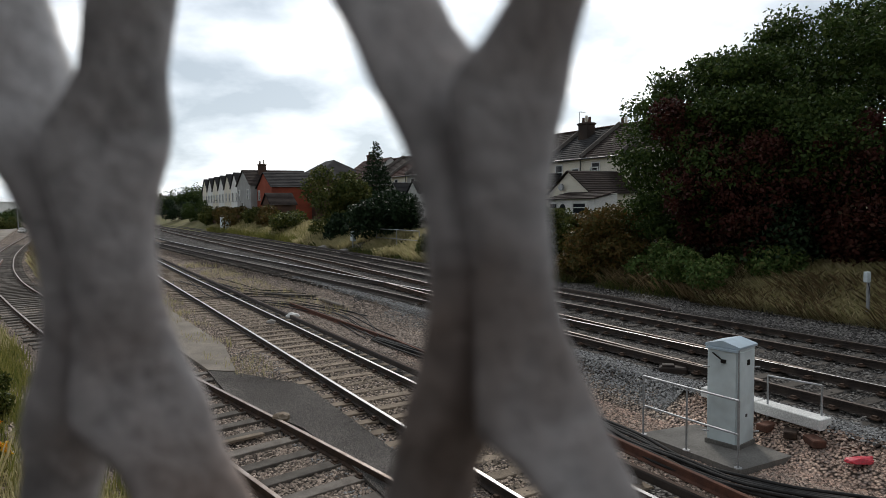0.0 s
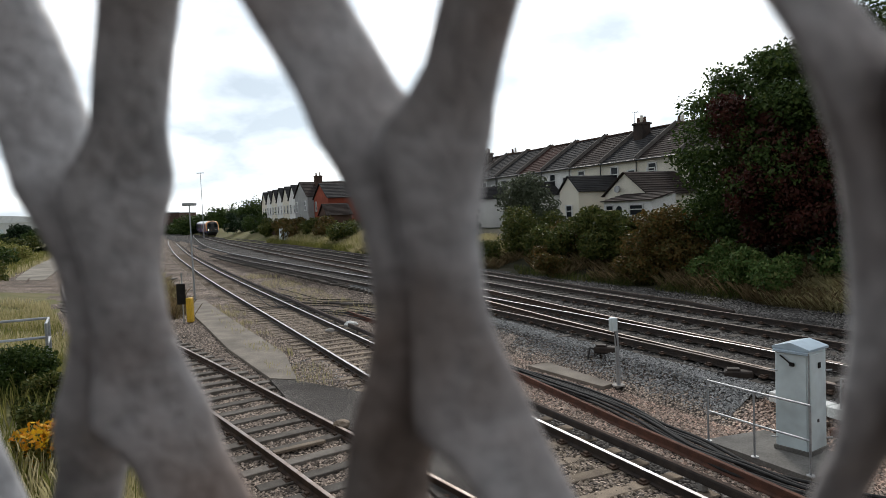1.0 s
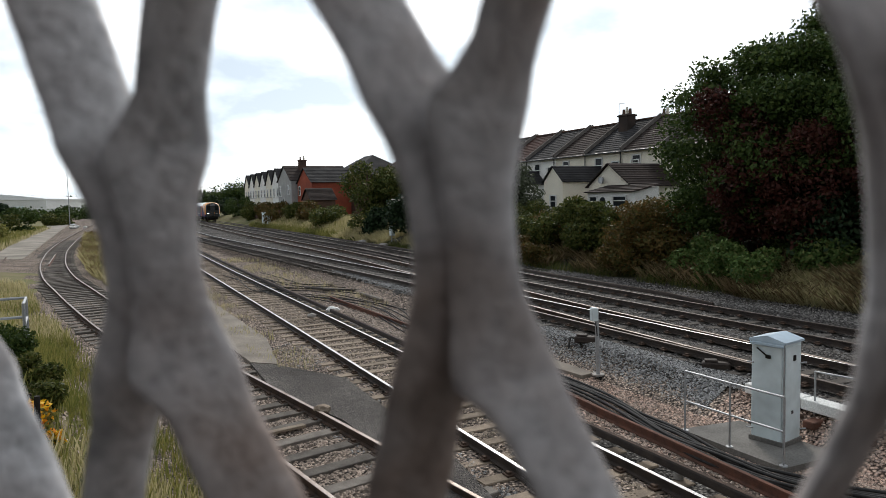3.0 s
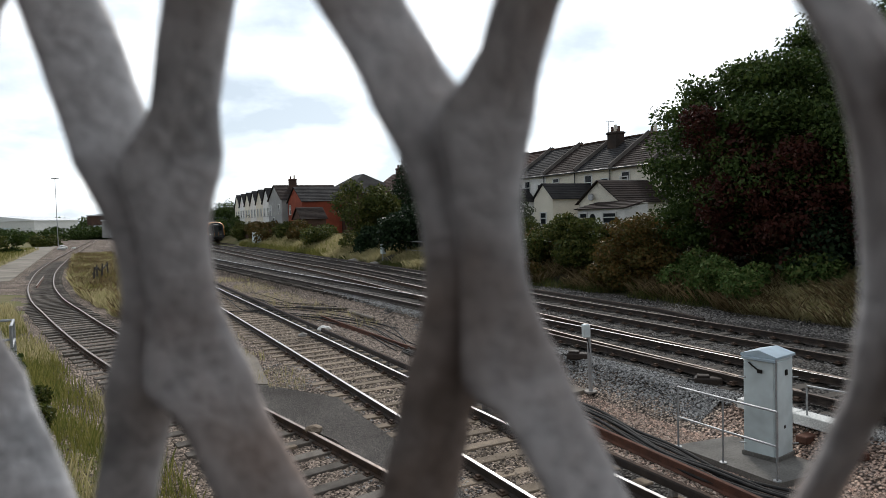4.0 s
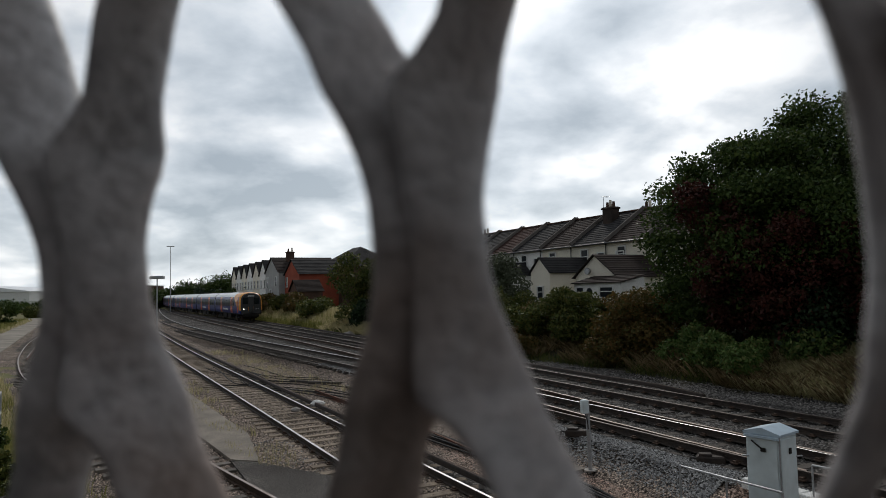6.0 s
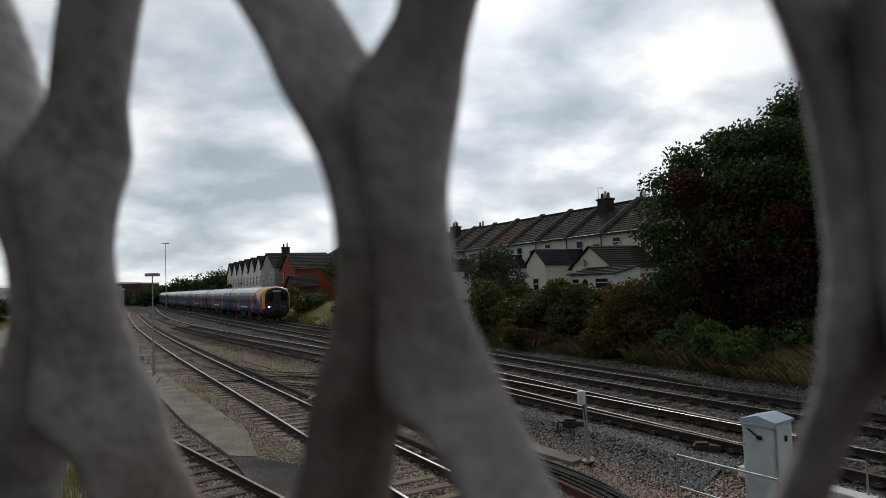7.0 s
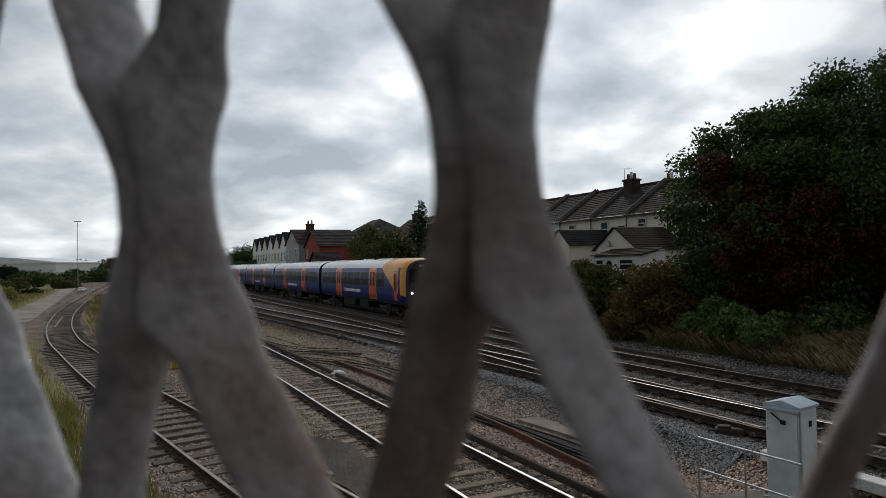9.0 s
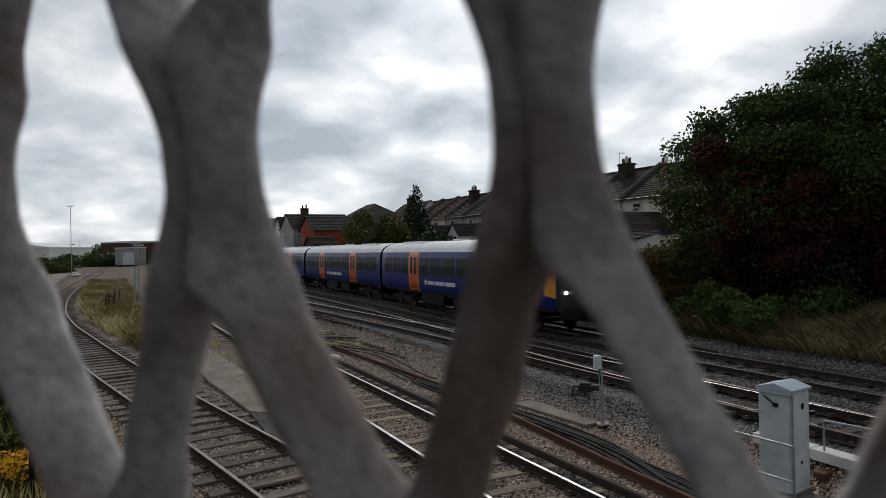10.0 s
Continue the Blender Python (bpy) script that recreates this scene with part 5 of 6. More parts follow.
def chimney(parent, x, y, z, w, d, h, pots, material):
    bm = bmesh.new()
    box(bm, (x, y, z + h / 2), (w, d, h), 0.03)
    box(bm, (x, y, z + h - 0.12), (w + 0.16, d + 0.16, 0.14), 0.02)
    c = part("chimney", bm, material, parent, "brick chimney stack")
    for k in range(pots):
        bm = bmesh.new()
        f = (k + 0.5) / pots - 0.5
        xx, yy = (x + w * f, y) if w > d else (x, y + d * f)
        cyl(bm, (xx, yy, z + h), (xx, yy, z + h + 0.45 + 0.15 * (k % 2)), 0.14, 8, 0.11)
        part("chimney_pot", bm, M_RENDER_CREAM if k % 2 else M_BRICK_BROWN, c)


def terrace_house(s, a, wall, tile, label, outrigger=True, ochim=False, grey=False, W=4.45, aerial=False, out_mat=None, out_h=(3.0, 4.15), windows=True):
    p = sa(s, a)
    t = thing("house", Matrix.Translation((p.x, p.y, 2.3)) @ ROW, label, "house", "terraced houses")
    E, R, D = 5.35, 8.0, 8.0
    bm = bmesh.new()
    gable_wall(bm, 0, W - 0.02, 0, D, E, R)
    part("wall", bm, wall, t)
    bm = bmesh.new()
    roof_slope(bm, 0.02, W - 0.04, -0.3, E - 0.1, D / 2, R + 0.1, 15)
    roof_slope(bm, 0.02, W - 0.04, D + 0.3, E - 0.1, D / 2, R + 0.1, 8)
    tagged(part("roof", bm, tile, t), kind="stuff")
    bm = bmesh.new()
    box(bm, (W / 2, D / 2, R + 0.14), (W - 0.04, 0.26, 0.14), 0.04)
    part("ridge_tiles", bm, M_BRICK_BROWN, t)
    # raised party wall with a pale coping, along both slopes
    for sy in (-1, 1):
        bm = bmesh.new()
        L = math.hypot(D / 2 + 0.3, R - E + 0.2)
        an = math.atan2(R - E + 0.2, D / 2 + 0.3)
        m = Matrix.Translation((0.0, D / 2 + sy * (D / 4 + 0.15), (E + R) / 2 + 0.16)) @ Matrix.Rotation(-sy * an, 4, 'X')
        box(bm, (0, 0, 0.02), (0.13, L, 0.34), 0.02, m)
        part("coping", bm, M_PARTY, t, "mortared party-wall coping")
    bm = bmesh.new()
    cyl(bm, (0.05, -0.38, E - 0.12), (W - 0.05, -0.38, E - 0.12), 0.06, 8)
    cyl(bm, (W - 0.2, -0.10, 0.2), (W - 0.2, -0.10, E - 0.15), 0.045, 8)
    part("gutter", bm, M_BLACK, t)
    if windows:
        window(t, W * 0.80 if outrigger else W * 0.3, 0, 3.9, 0.85, 1.25)
        window(t, W * 0.80, 0, 1.5, 1.0, 1.2)
        window(t, W * 0.34, 0, 4.25, 0.9, 1.3)
    if ochim:
        chimney(t, 1.5, D / 2 - 1.0, R - 1.6, 1.15, 0.9, 2.2, 3, M_BRICK_SOOT)
        chimney(t, 3.3, D / 2 + 1.6, R - 1.2, 0.7, 0.8, 1.7, 2, M_BRICK_SOOT)
    if aerial:
        bm = bmesh.new()
        cyl(bm, (0.15, D / 2 - 0.6, R), (0.15, D / 2 - 0.6, R + 1.7), 0.025, 6)
        for k in range(4):
            cyl(bm, (0.15 - 0.25, D / 2 - 0.6 + 0.2 * k, R + 1.7), (0.15 + 0.25, D / 2 - 0.6 + 0.2 * k, R + 1.7), 0.015, 6)
        part("aerial", bm, M_GALV, t)
    if outrigger:
        ow, ol, (oe, orr) = 2.55, 4.6, out_h
        bm = bmesh.new()
        gable_wall(bm, 0.2, 0.2 + ow, -ol, -0.01, oe, orr, 'y')
        o = part("rear_wing", bm, out_mat or wall, t)
        for sx in (-1, 1):
            xm = 0.2 + ow / 2
            b2 = bmesh.new()
            roof_slope(b2, -ol - 0.15, -0.02, sx * (ow / 2 + 0.2), oe - 0.06, 0.0, orr + 0.1, 9)
            for v in b2.verts:
                v.co = Vector((xm + v.co.y, v.co.x, v.co.z))
            tagged(part("roof", b2, tile if not grey else M_SLATE, o), kind="stuff")
        window(o, 0.2 + ow / 2, -ol, 1.4, 0.8, 1.0)
    return t


LAB = "terraced house with %s rear walls and a %s tiled roof"
cream, white, grey = (M_RENDER_CREAM, "cream-rendered"), (M_RENDER_WHITE, "white-rendered"), (M_RENDER_GREY, "grey-rendered")
ROWS = [(cream, M_TILE, 0, 0), (cream, M_TILE, 0, 0), (cream, M_SLATE, 1, 1), (cream, M_TILE, 0, 0), (white, M_SLATE, 0, 0), (white, M_TILE_RED, 0, 0),
        (white, M_SLATE, 0, 0), (grey, M_SLATE, 0, 0), (grey, M_TILE, 1, 0), (cream, M_TILE_RED, 0, 0), (grey, M_TILE, 0, 0), (white, M_TILE_RED, 0, 0)]
for k, ((wm, wn), tile, ch, aer) in enumerate(ROWS):
    terrace_house(37.0, 37.65 + 4.45 * k, wm, tile, LAB % (wn, "brown" if tile is M_TILE else "red-brown" if tile is M_TILE_RED else "grey"),
                  k in (2, 4, 6, 7, 9), ch == 1, False, 4.45, aer == 1)


# gabled cream wing in front with a white lean-to
def annex():
    p = sa(32.2, 40.3)
    t = thing("outbuilding", Matrix.Translation((p.x, p.y, 2.2)) @ ROW, "cream gabled outbuilding with a brown tiled roof and white lean-to", "outbuilding")
    W, L, E, R = 4.4, 4.6, 2.6, 4.1
    bm = bmesh.new()
    gable_wall(bm, 0, W, 0, L, E, R, 'y')
    part("wall", bm, M_RENDER_CREAM, t)
    for sx in (-1, 1):
        b2 = bmesh.new()
        roof_slope(b2, -0.2, L, sx * (W / 2 + 0.25), E - 0.1, 0.0, R + 0.08, 10)
        for v in b2.verts:
            v.co = Vector((W / 2 + v.co.y, v.co.x, v.co.z))
        tagged(part("roof", b2, M_TILE, t), kind="stuff")
    bm = bmesh.new()
    prism(bm, [(-2.0, 0), (0, 0), (0, 2.45), (-2.0, 2.1)], 2.3, W + 2.6, Matrix(((0, 1, 0, 0), (1, 0, 0, 0), (0, 0, 1, 0), (0, 0, 0, 1))))
    lt = part("lean_to", bm, M_RENDER_WHITE, t, "white rendered lean-to")
    bm = bmesh.new()
    cyl(bm, (3.9, -2.03, 1.5), (3.9, -1.99, 1.5), 0.3, 16)
    part("round_window", bm, M_GLASS, lt, "round dark window")
    window(lt, 5.6, -2.0, 1.5, 1.3, 0.7)
    window(lt, 2.95, -2.0, 1.2, 0.8, 1.3)
    b2 = bmesh.new()
    roof_slope(b2, 2.15, W + 2.75, -2.2, 2.12, 0.0, 2.62, 5)
    tagged(part("roof", b2, M_TILE, lt), kind="stuff")
    bm = bmesh.new()
    cyl(bm, (W / 2 - 0.6, -0.3, 3.0), (W / 2 - 0.6, -0.15, 3.0), 0.25, 12)
    part("dish", bm, M_GALV, t, "small satellite dish")


annex()


def villa(x, y, z, rot, W, D, E, R, wall, tile, label, hip=False, stacks=(), wins=(), along='x'):
    t = thing("house", Matrix.Translation((x, y, z)) @ Matrix.Rotation(rot, 4, 'Z'), label, "house")
    bm = bmesh.new()
    if hip:
        box(bm, (W / 2, D / 2, E / 2), (W, D, E))
        part("wall", bm, wall, t)
        bm = bmesh.new()
        i = D / 2
        V = [bm.verts.new(c) for c in ((-0.3, -0.3, E), (W + 0.3, -0.3, E), (W + 0.3, D + 0.3, E), (-0.3, D + 0.3, E), (i, D / 2, R), (max(W - i, i + 0.1), D / 2, R))]
        for f in ((0, 1, 5, 4), (1, 2, 5), (2, 3, 4, 5), (3, 0, 4), (3, 2, 1, 0)):
            bm.faces.new([V[k] for k in f])
        tagged(part("roof", bm, tile, t), kind="stuff")
    else:
        gable_wall(bm, 0, W, 0, D, E, R, along)
        part("wall", bm, wall, t)
        if along == 'x':
            bm = bmesh.new()
            roof_slope(bm, -0.15, W + 0.15, -0.3, E - 0.1, D / 2, R + 0.08, 12)
            roof_slope(bm, -0.15, W + 0.15, D + 0.3, E - 0.1, D / 2, R + 0.08, 8)
            tagged(part("roof", bm, tile, t), kind="stuff")
        else:
            for sx in (-1, 1):
                b2 = bmesh.new()
                roof_slope(b2, -0.2, D + 0.2, sx * (W / 2 + 0.25), E - 0.1, 0.0, R + 0.08, 10)
                for v in b2.verts:
                    v.co = Vector((W / 2 + v.co.y, v.co.x, v.co.z))
                tagged(part("roof", b2, tile, t), kind="stuff")
    for cx, cy, h, n in stacks:
        chimney(t, cx, cy, R - 0.8, 0.7, 1.1, h, n, M_BRICK_BROWN)
    for wx, wz, ww, wh in wins:
        window(t, wx, 0, wz, ww, wh)
    return t


ROT = math.atan2(-NX, NY)
p = sa(25.5, 98.0)
villa(p.x, p.y, 2.3, ROT, 7.5, 9.0, 4.5, 6.5, M_BRICK_RED, M_SLATE, "orange-red brick house with a slate roof and gable window", along='y', wins=((1.2, 3.4, 0.8, 1.3), (3.6, 1.6, 1.6, 1.0)))
p = sa(24.7, 106.6)
villa(p.x, p.y, 2.3, ROT, 8.2, 9.0, 5.0, 7.2, M_RENDER_GREY, M_TILE, "grey-brown house with twin chimney pots and bay windows", along='y', stacks=((5.2, 2.5, 1.7, 2),), wins=((6.6, 3.6, 1.0, 1.4), (1.4, 3.5, 1.2, 1.6), (3.2, 1.8, 1.0, 1.3)))
p = sa(31.0, 101.5)
villa(p.x, p.y, 2.3, ROT, 12.5, 9.0, 5.4, 8.4, M_BRICK_BROWN, M_SLATE, "brick house with a broad grey hipped roof", hip=True)
for k in range(6):
    p = sa(25.2 + 0.15 * k, 113.0 + 5.6 * k)
    villa(p.x, p.y, 2.2, ROT, 5.4, 8.0, 4.9, 7.3, M_RENDER_CREAM if k % 2 else M_RENDER_WHITE, M_SLATE, "pale rendered gabled house in a row", along='y', wins=((1.4, 3.5, 0.9, 1.3), (3.9, 3.5, 0.9, 1.3), (2.7, 1.3, 1.4, 1.3)))
# brick houses between the fir and the terrace
p = sa(36.0, 93.0)
villa(p.x, p.y, 2.3, ROT, 9.0, 8.0, 5.3, 8.2, M_RENDER_WHITE, M_TILE_RED, "white-walled house with red-brown roof and chimney", stacks=((2.5, 4, 1.6, 2),), wins=((2, 3.8, 1.0, 1.2), (6, 3.8, 1.0, 1.2)))

# sheds and fences above the bank
p = sa(24.1, 90.2)
villa(p.x, p.y, 2.1, ROT, 4.2, 3.2, 2.3, 3.7, M_BRICK_BROWN, M_TILE, "brown brick garden outhouse with a brown tiled roof", along='y')
fence_t = thing("garden_fence", Matrix.Identity(4), "brown timber garden fence above the bank", "fence")
for k in range(14):
    p = sa(22.6, 98 + 2.0 * k)
    bm = bmesh.new()
    box(bm, (0, 0, 0.7), (1.96, 0.06, 1.4), 0.01, Matrix.Translation((p.x, p.y, 1.6)) @ ROW)
    part("panel", bm, M_BRICK_BROWN if k % 3 else M_RUST_RED, fence_t)
for x, y, z, w, h, lab in ((*sa(20.6, 97.5)[:2], 0.75, 1.6, 1.9, "pale grey steel equipment cabinet beside the far line"), (*sa(20.6, 95.0)[:2], 0.75, 1.1, 1.6, "pale grey steel equipment cabinet beside the far line")):
    t = thing("equipment_cabinet", Matrix.Translation((x, y, z)) @ ROW, lab, "cabinet", "far cabinets")
    bm = bmesh.new()
    box(bm, (0, 0, h / 2), (w, 0.6, h), 0.03)
    part("body", bm, M_CABINET, t)
    bm = bmesh.new()
    box(bm, (0, 0, h + 0.04), (w + 0.1, 0.7, 0.08), 0.02)
    part("lid", bm, M_WHITE, t)
p = sa(20.1, 49.2)
t = thing("junction_box", Matrix.Translation((p.x, p.y, 0.75)) @ ROW, "small white box on a short post in the grass", "junction box")
bm = bmesh.new()
box(bm, (0, 0, 0.95), (0.45, 0.3, 0.75), 0.03)
part("case", bm, M_CABINET, t)
bm = bmesh.new()
cyl(bm, (-0.1, 0, -0.1), (-0.1, 0, 0.6), 0.05, 8)
part("post", bm, M_GALV, t)
f = thing("handrail", Matrix.Identity(4), "plain galvanised rail on the bank beside the small box", "handrail")
pp = [sa(21.3, 47.5, 1.1), sa(21.3, 44.0, 1.1), sa(21.3, 40.5, 1.1)]
for q in pp:
    bm = bmesh.new()
    cyl(bm, q - Vector((0, 0, 0.3)), q + Vector((0, 0, 1.2)), 0.035, 6)
    part("post", bm, M_GALV, f)
for z in (0.55, 1.2):
    for q, r in zip(pp, pp[1:]):
        bm = bmesh.new()
        cyl(bm, q + Vector((0, 0, z)), r + Vector((0, 0, z)), 0.03, 6)
        part("rail", bm, M_GALV, f)


# pale sacks dumped beside the siding
for k, (x, y, r) in enumerate(((-68.3, 126.2, 0.42), (-69.6, 127.5, 0.35), (-67.2, 127.9, 0.3), (-71.5, 133.0, 0.36), (-76.5, 141.0, 0.45), (-78.0, 143.5, 0.35), (-69.5, 116.0, 0.4))):
    rock(x, y, 0.1, r, M_WHITE, "pale rubble sack dumped on the yard road", "rubble_sack")

# ---- yard on the far side of the siding ----
def shed(x, y, z, rot, W, D, H, wall, label, curve=0.0):
    t = thing("warehouse", Matrix.Translation((x, y, z)) @ Matrix.Rotation(rot, 4, 'Z'), label, "warehouse", "yard warehouses")
    bm = bmesh.new()
    box(bm, (0, 0, H / 2), (W, D, H), 0.05)
    part("wall", bm, wall, t)
    bm = bmesh.new()
    n = 12
    prism(bm, [(-W / 2 - 0.3, H)] + [(-W / 2 - 0.3 + (W + 0.6) * k / n, H + 0.3 + curve * math.sin(math.pi * k / n)) for k in range(n + 1)] + [(W / 2 + 0.3, H)], -D / 2 - 0.3, D / 2 + 0.3, Matrix.Identity(4))
    part("roof", bm, M_TRAIN_ROOF, t, "pale curved metal roof")
    for k in range(int(W // 8)):
        bm = bmesh.new()
        box(bm, (-W / 2 + 4 + 8 * k, -D / 2 - 0.06, 2.0), (3.6, 0.1, 4.0), 0.02)
        part("shutter", bm, M_CABINET, t)


shed(-174.4, 262, 0.6, 0.0, 62, 30, 6.3, M_WHITE, "long white warehouse with a curved pale roof", 2.5)
shed(-111.0, 250, 0.6, 0.0, 22, 16, 7.4, M_BRICK_BROWN, "dark grey warehouse beyond the yard", 0.4)
shed(-104, 226, 0.5, 0.4, 9, 8, 5.4, M_RENDER_GREY, "small grey block-built railway building", 0.0)


def trailer(x, y, rot, L, label, z=0.6):
    t = thing("lorry_trailer", Matrix.Translation((x, y, z)) @ Matrix.Rotation(rot, 4, 'Z'), label, "trailer", "parked trailers")
    bm = bmesh.new()
    box(bm, (0, 0, 2.2), (L, 2.5, 2.6), 0.08)
    part("body", bm, M_WHITE, t)
    bm = bmesh.new()
    box(bm, (0, 0, 0.85), (L - 0.4, 1.0, 0.2), 0.03)
    part("chassis", bm, M_UNDER, t)
    for k in range(3):
        for sy in (-1, 1):
            bm = bmesh.new()
            cyl(bm, (L / 2 - 1.5 - 1.2 * k, sy * 1.0, 0.48), (L / 2 - 1.5 - 1.2 * k, sy * 1.25, 0.48), 0.48, 16)
            part("wheel", bm, M_BLACK, t)
    bm = bmesh.new()
    box(bm, (-L / 2 + 0.8, 0, 0.5), (0.2, 1.8, 1.0), 0.03)
    part("landing_leg", bm, M_UNDER, t)


trailer(-110.8, 240, 0.03, 10.2, "white box trailer parked in the yard")
trailer(-121.2, 240, 0.03, 10.0, "white box trailer parked in the yard")
trailer(-128.6, 238, 0.1, 4.4, "short white box lorry trailer with an open back")
trailer(-138.5, 241, 0.03, 10.0, "pale blue-white box trailer parked in the yard", 0.2)


# ---- the train ----
CL, GAP = 19.9, 0.5


SHELL = [(1.05, 1.30), (1.15, 1.36), (1.5, 1.40), (2.1, 1.41), (2.6, 1.40), (2.95, 1.36), (3.12, 1.31)]
ROOFP = [(3.12, 1.31), (3.30, 1.22), (3.47, 1.02), (3.60, 0.70), (3.67, 0.35), (3.69, 0.0)]


def loft(bm, sections):
    """Skins rings of equal length, one after another."""
    rings = [[bm.verts.new(c) for c in ring] for ring in sections]
    for r0, r1 in zip(rings, rings[1:]):
        for i in range(len(r0) - 1):
            bm.faces.new((r0[i], r0[i + 1], r1[i + 1], r1[i]))
    return rings


def half_ring(x, prof, sgn, kw=1.0, dz=0.0):
    return [(x, sgn * w * kw, z + dz) for z, w in prof]


def coach_body(t, nose):
    h = CL / 2
    x0, x1 = -h, h - (1.2 if nose else 0)
    for sgn in (-1, 1):
        bm = bmesh.new()
        xs = [x0, x0 + 0.08] + [x0 + (x1 - x0) * k / 12 for k in range(1, 12)] + [x1]
        loft(bm, [half_ring(x, SHELL, sgn, 0.985 if i == 0 else 1) for i, x in enumerate(xs)])
        part("side_panel", bm, M_TRAIN_BLUE, t, "dark blue body side", True)
    bm = bmesh.new()
    prof = ROOFP + [(z, -w) for z, w in ROOFP[-2::-1]]
    loft(bm, [[(x, w, z) for z, w in prof] for x in (x0, x0 + 0.1, x1 - 2.0, x1)])
    roof = part("roof", bm, M_TRAIN_ROOF, t, "pale grey roof", True)
    for cx, L in ((-6.3, 3.2), (5.6 if not nose else 4.6, 3.2)):
        bm = bmesh.new()
        prism(bm, [(-0.75, 3.55), (0.75, 3.55), (0.62, 3.73), (-0.62, 3.73)], cx - L / 2, cx + L / 2, Matrix(((0, 1, 0, 0), (1, 0, 0, 0), (0, 0, 1, 0), (0, 0, 0, 1))))
        part("air_unit", bm, M_TRAIN_ROOF, roof)
        bm = bmesh.new()
        box(bm, (cx, 0, 3.74), (1.2, 0.7, 0.03), 0.01)
        part("grille", bm, M_UNDER, roof)
    bm = bmesh.new()
    box(bm, (-1.0, 0, 3.72), (1.0, 0.5, 0.1), 0.03)
    part("roof_vent", bm, M_TRAIN_ROOF, roof)
    # ends
    bm = bmesh.new()
    ring = half_ring(x0, SHELL, 1) + half_ring(x0, ROOFP[1:], 1) + [(x, -y, z) for x, y, z in (half_ring(x0, SHELL, 1) + half_ring(x0, ROOFP[1:-1], 1))[::-1]]
    bm.faces.new([bm.verts.new((x + 0.01, y, z)) for x, y, z in ring])
    part("end_wall", bm, M_UNDER, t)
    bm = bmesh.new()
    box(bm, (x0 - 0.12, 0, 2.2), (0.32, 1.0, 2.1), 0.05)
    part("gangway", bm, M_BLACK, t)
    if not nose:
        bm = bmesh.new()
        bm.faces.new([bm.verts.new((x1 - 0.01, y, z)) for x, y, z in ring])
        part("end_wall", bm, M_UNDER, t)
    # underframe
    bm = bmesh.new()
    box(bm, (0, 0, 0.98), (CL - 0.5, 2.5, 0.16), 0.02)
    part("solebar", bm, M_UNDER, t)
    for cx, L, sy in ((-2.6, 2.6, 1), (0.9, 2.2, 1), (-2.0, 3.0, -1), (1.6, 2.0, -1)):
        bm = bmesh.new()
        box(bm, (cx, sy * 0.85, 0.66), (L, 0.75, 0.5), 0.04)
        part("equipment_case", bm, M_UNDER, t)
    for cx in (-7.0, 7.0 - (0.4 if nose else 0)):
        bm = bmesh.new()
        for sy in (-1, 1):
            box(bm, (cx, sy * 1.02, 0.55), (3.2, 0.14, 0.24), 0.03)
            box(bm, (cx, sy * 1.05, 0.70), (0.8, 0.2, 0.3), 0.04)
        box(bm, (cx, 0, 0.6), (0.5, 2.0, 0.3), 0.03)
        bg = part("bogie", bm, M_UNDER, t)
        for dx in (-1.15, 1.15):
            bm = bmesh.new()
            for sy in (-1, 1):
                cyl(bm, (cx + dx, sy * 0.69, 0.42), (cx + dx, sy * 0.82, 0.42), 0.42, 20)
            cyl(bm, (cx + dx, -0.7, 0.42), (cx + dx, 0.7, 0.42), 0.08, 8)
            part("wheelset", bm, M_RUST, bg)
    # doors and windows on both sides
    doors = (-4.2, 4.2)
    for sgn in (-1, 1):
        for dx in doors:
            bm = bmesh.new()
            loft(bm, [[(x, sgn * (w + 0.016), z) for z, w in SHELL] for x in (dx - 0.77, dx + 0.77)])
            part("door_surround", bm, M_TRAIN_AMBER, t, "amber door surround", True)
            for k in (-1, 1):
                bm = bmesh.new()
                loft(bm, [[(x, sgn * (w + 0.03), min(max(z, 1.12), 3.04)) for z, w in SHELL] for x in (dx + k * 0.02, dx + k * 0.64)])
                dd = part("door", bm, M_TRAIN_ORANGE, t, "orange-red sliding door leaf", True)
                bm = bmesh.new()
                prof = [(1.95, 1.41), (2.4, 1.408), (2.85, 1.375)]
                loft(bm, [[(x, sgn * (w + 0.042), z) for z, w in prof] for x in (dx + k * 0.14, dx + k * 0.48)])
                part("door_window", bm, M_TRAIN_GLASS, dd)
        spans = [(-9.2, -7.9), (-7.7, -6.4), (-6.2, -5.15), (-3.25, -2.0), (-1.8, -0.35), (-0.15, 1.3), (1.5, 3.25), (5.15, 6.2), (6.4, 7.7), (7.9, 9.2)]
        if nose:
            spans = spans[:7] + [(5.15, 6.5)]
        for xa, xb in spans:
            bm = bmesh.new()
            prof = [(1.95, 1.41), (2.4, 1.408), (2.82, 1.378)]
            loft(bm, [[(x, sgn * (w + 0.010), z) for z, w in prof] for x in (xa, xb)])
            part("window", bm, M_TRAIN_GLASS, t, "dark tinted window", False)
        # plain bars where the side lettering stands
        for xa, xb, za, zb in ((-2.55, -2.3, 1.42, 1.68), (-2.15, -1.2, 1.45, 1.64), (-1.1, 0.1, 1.45, 1.64), (0.2, 1.4, 1.45, 1.64)):
            bm = bmesh.new()
            loft(bm, [[(x, sgn * 1.418, z) for z in (za, zb)] for x in (xa, xb)])
            part("lettering_bar", bm, M_WHITE, t, "white lettering bar")


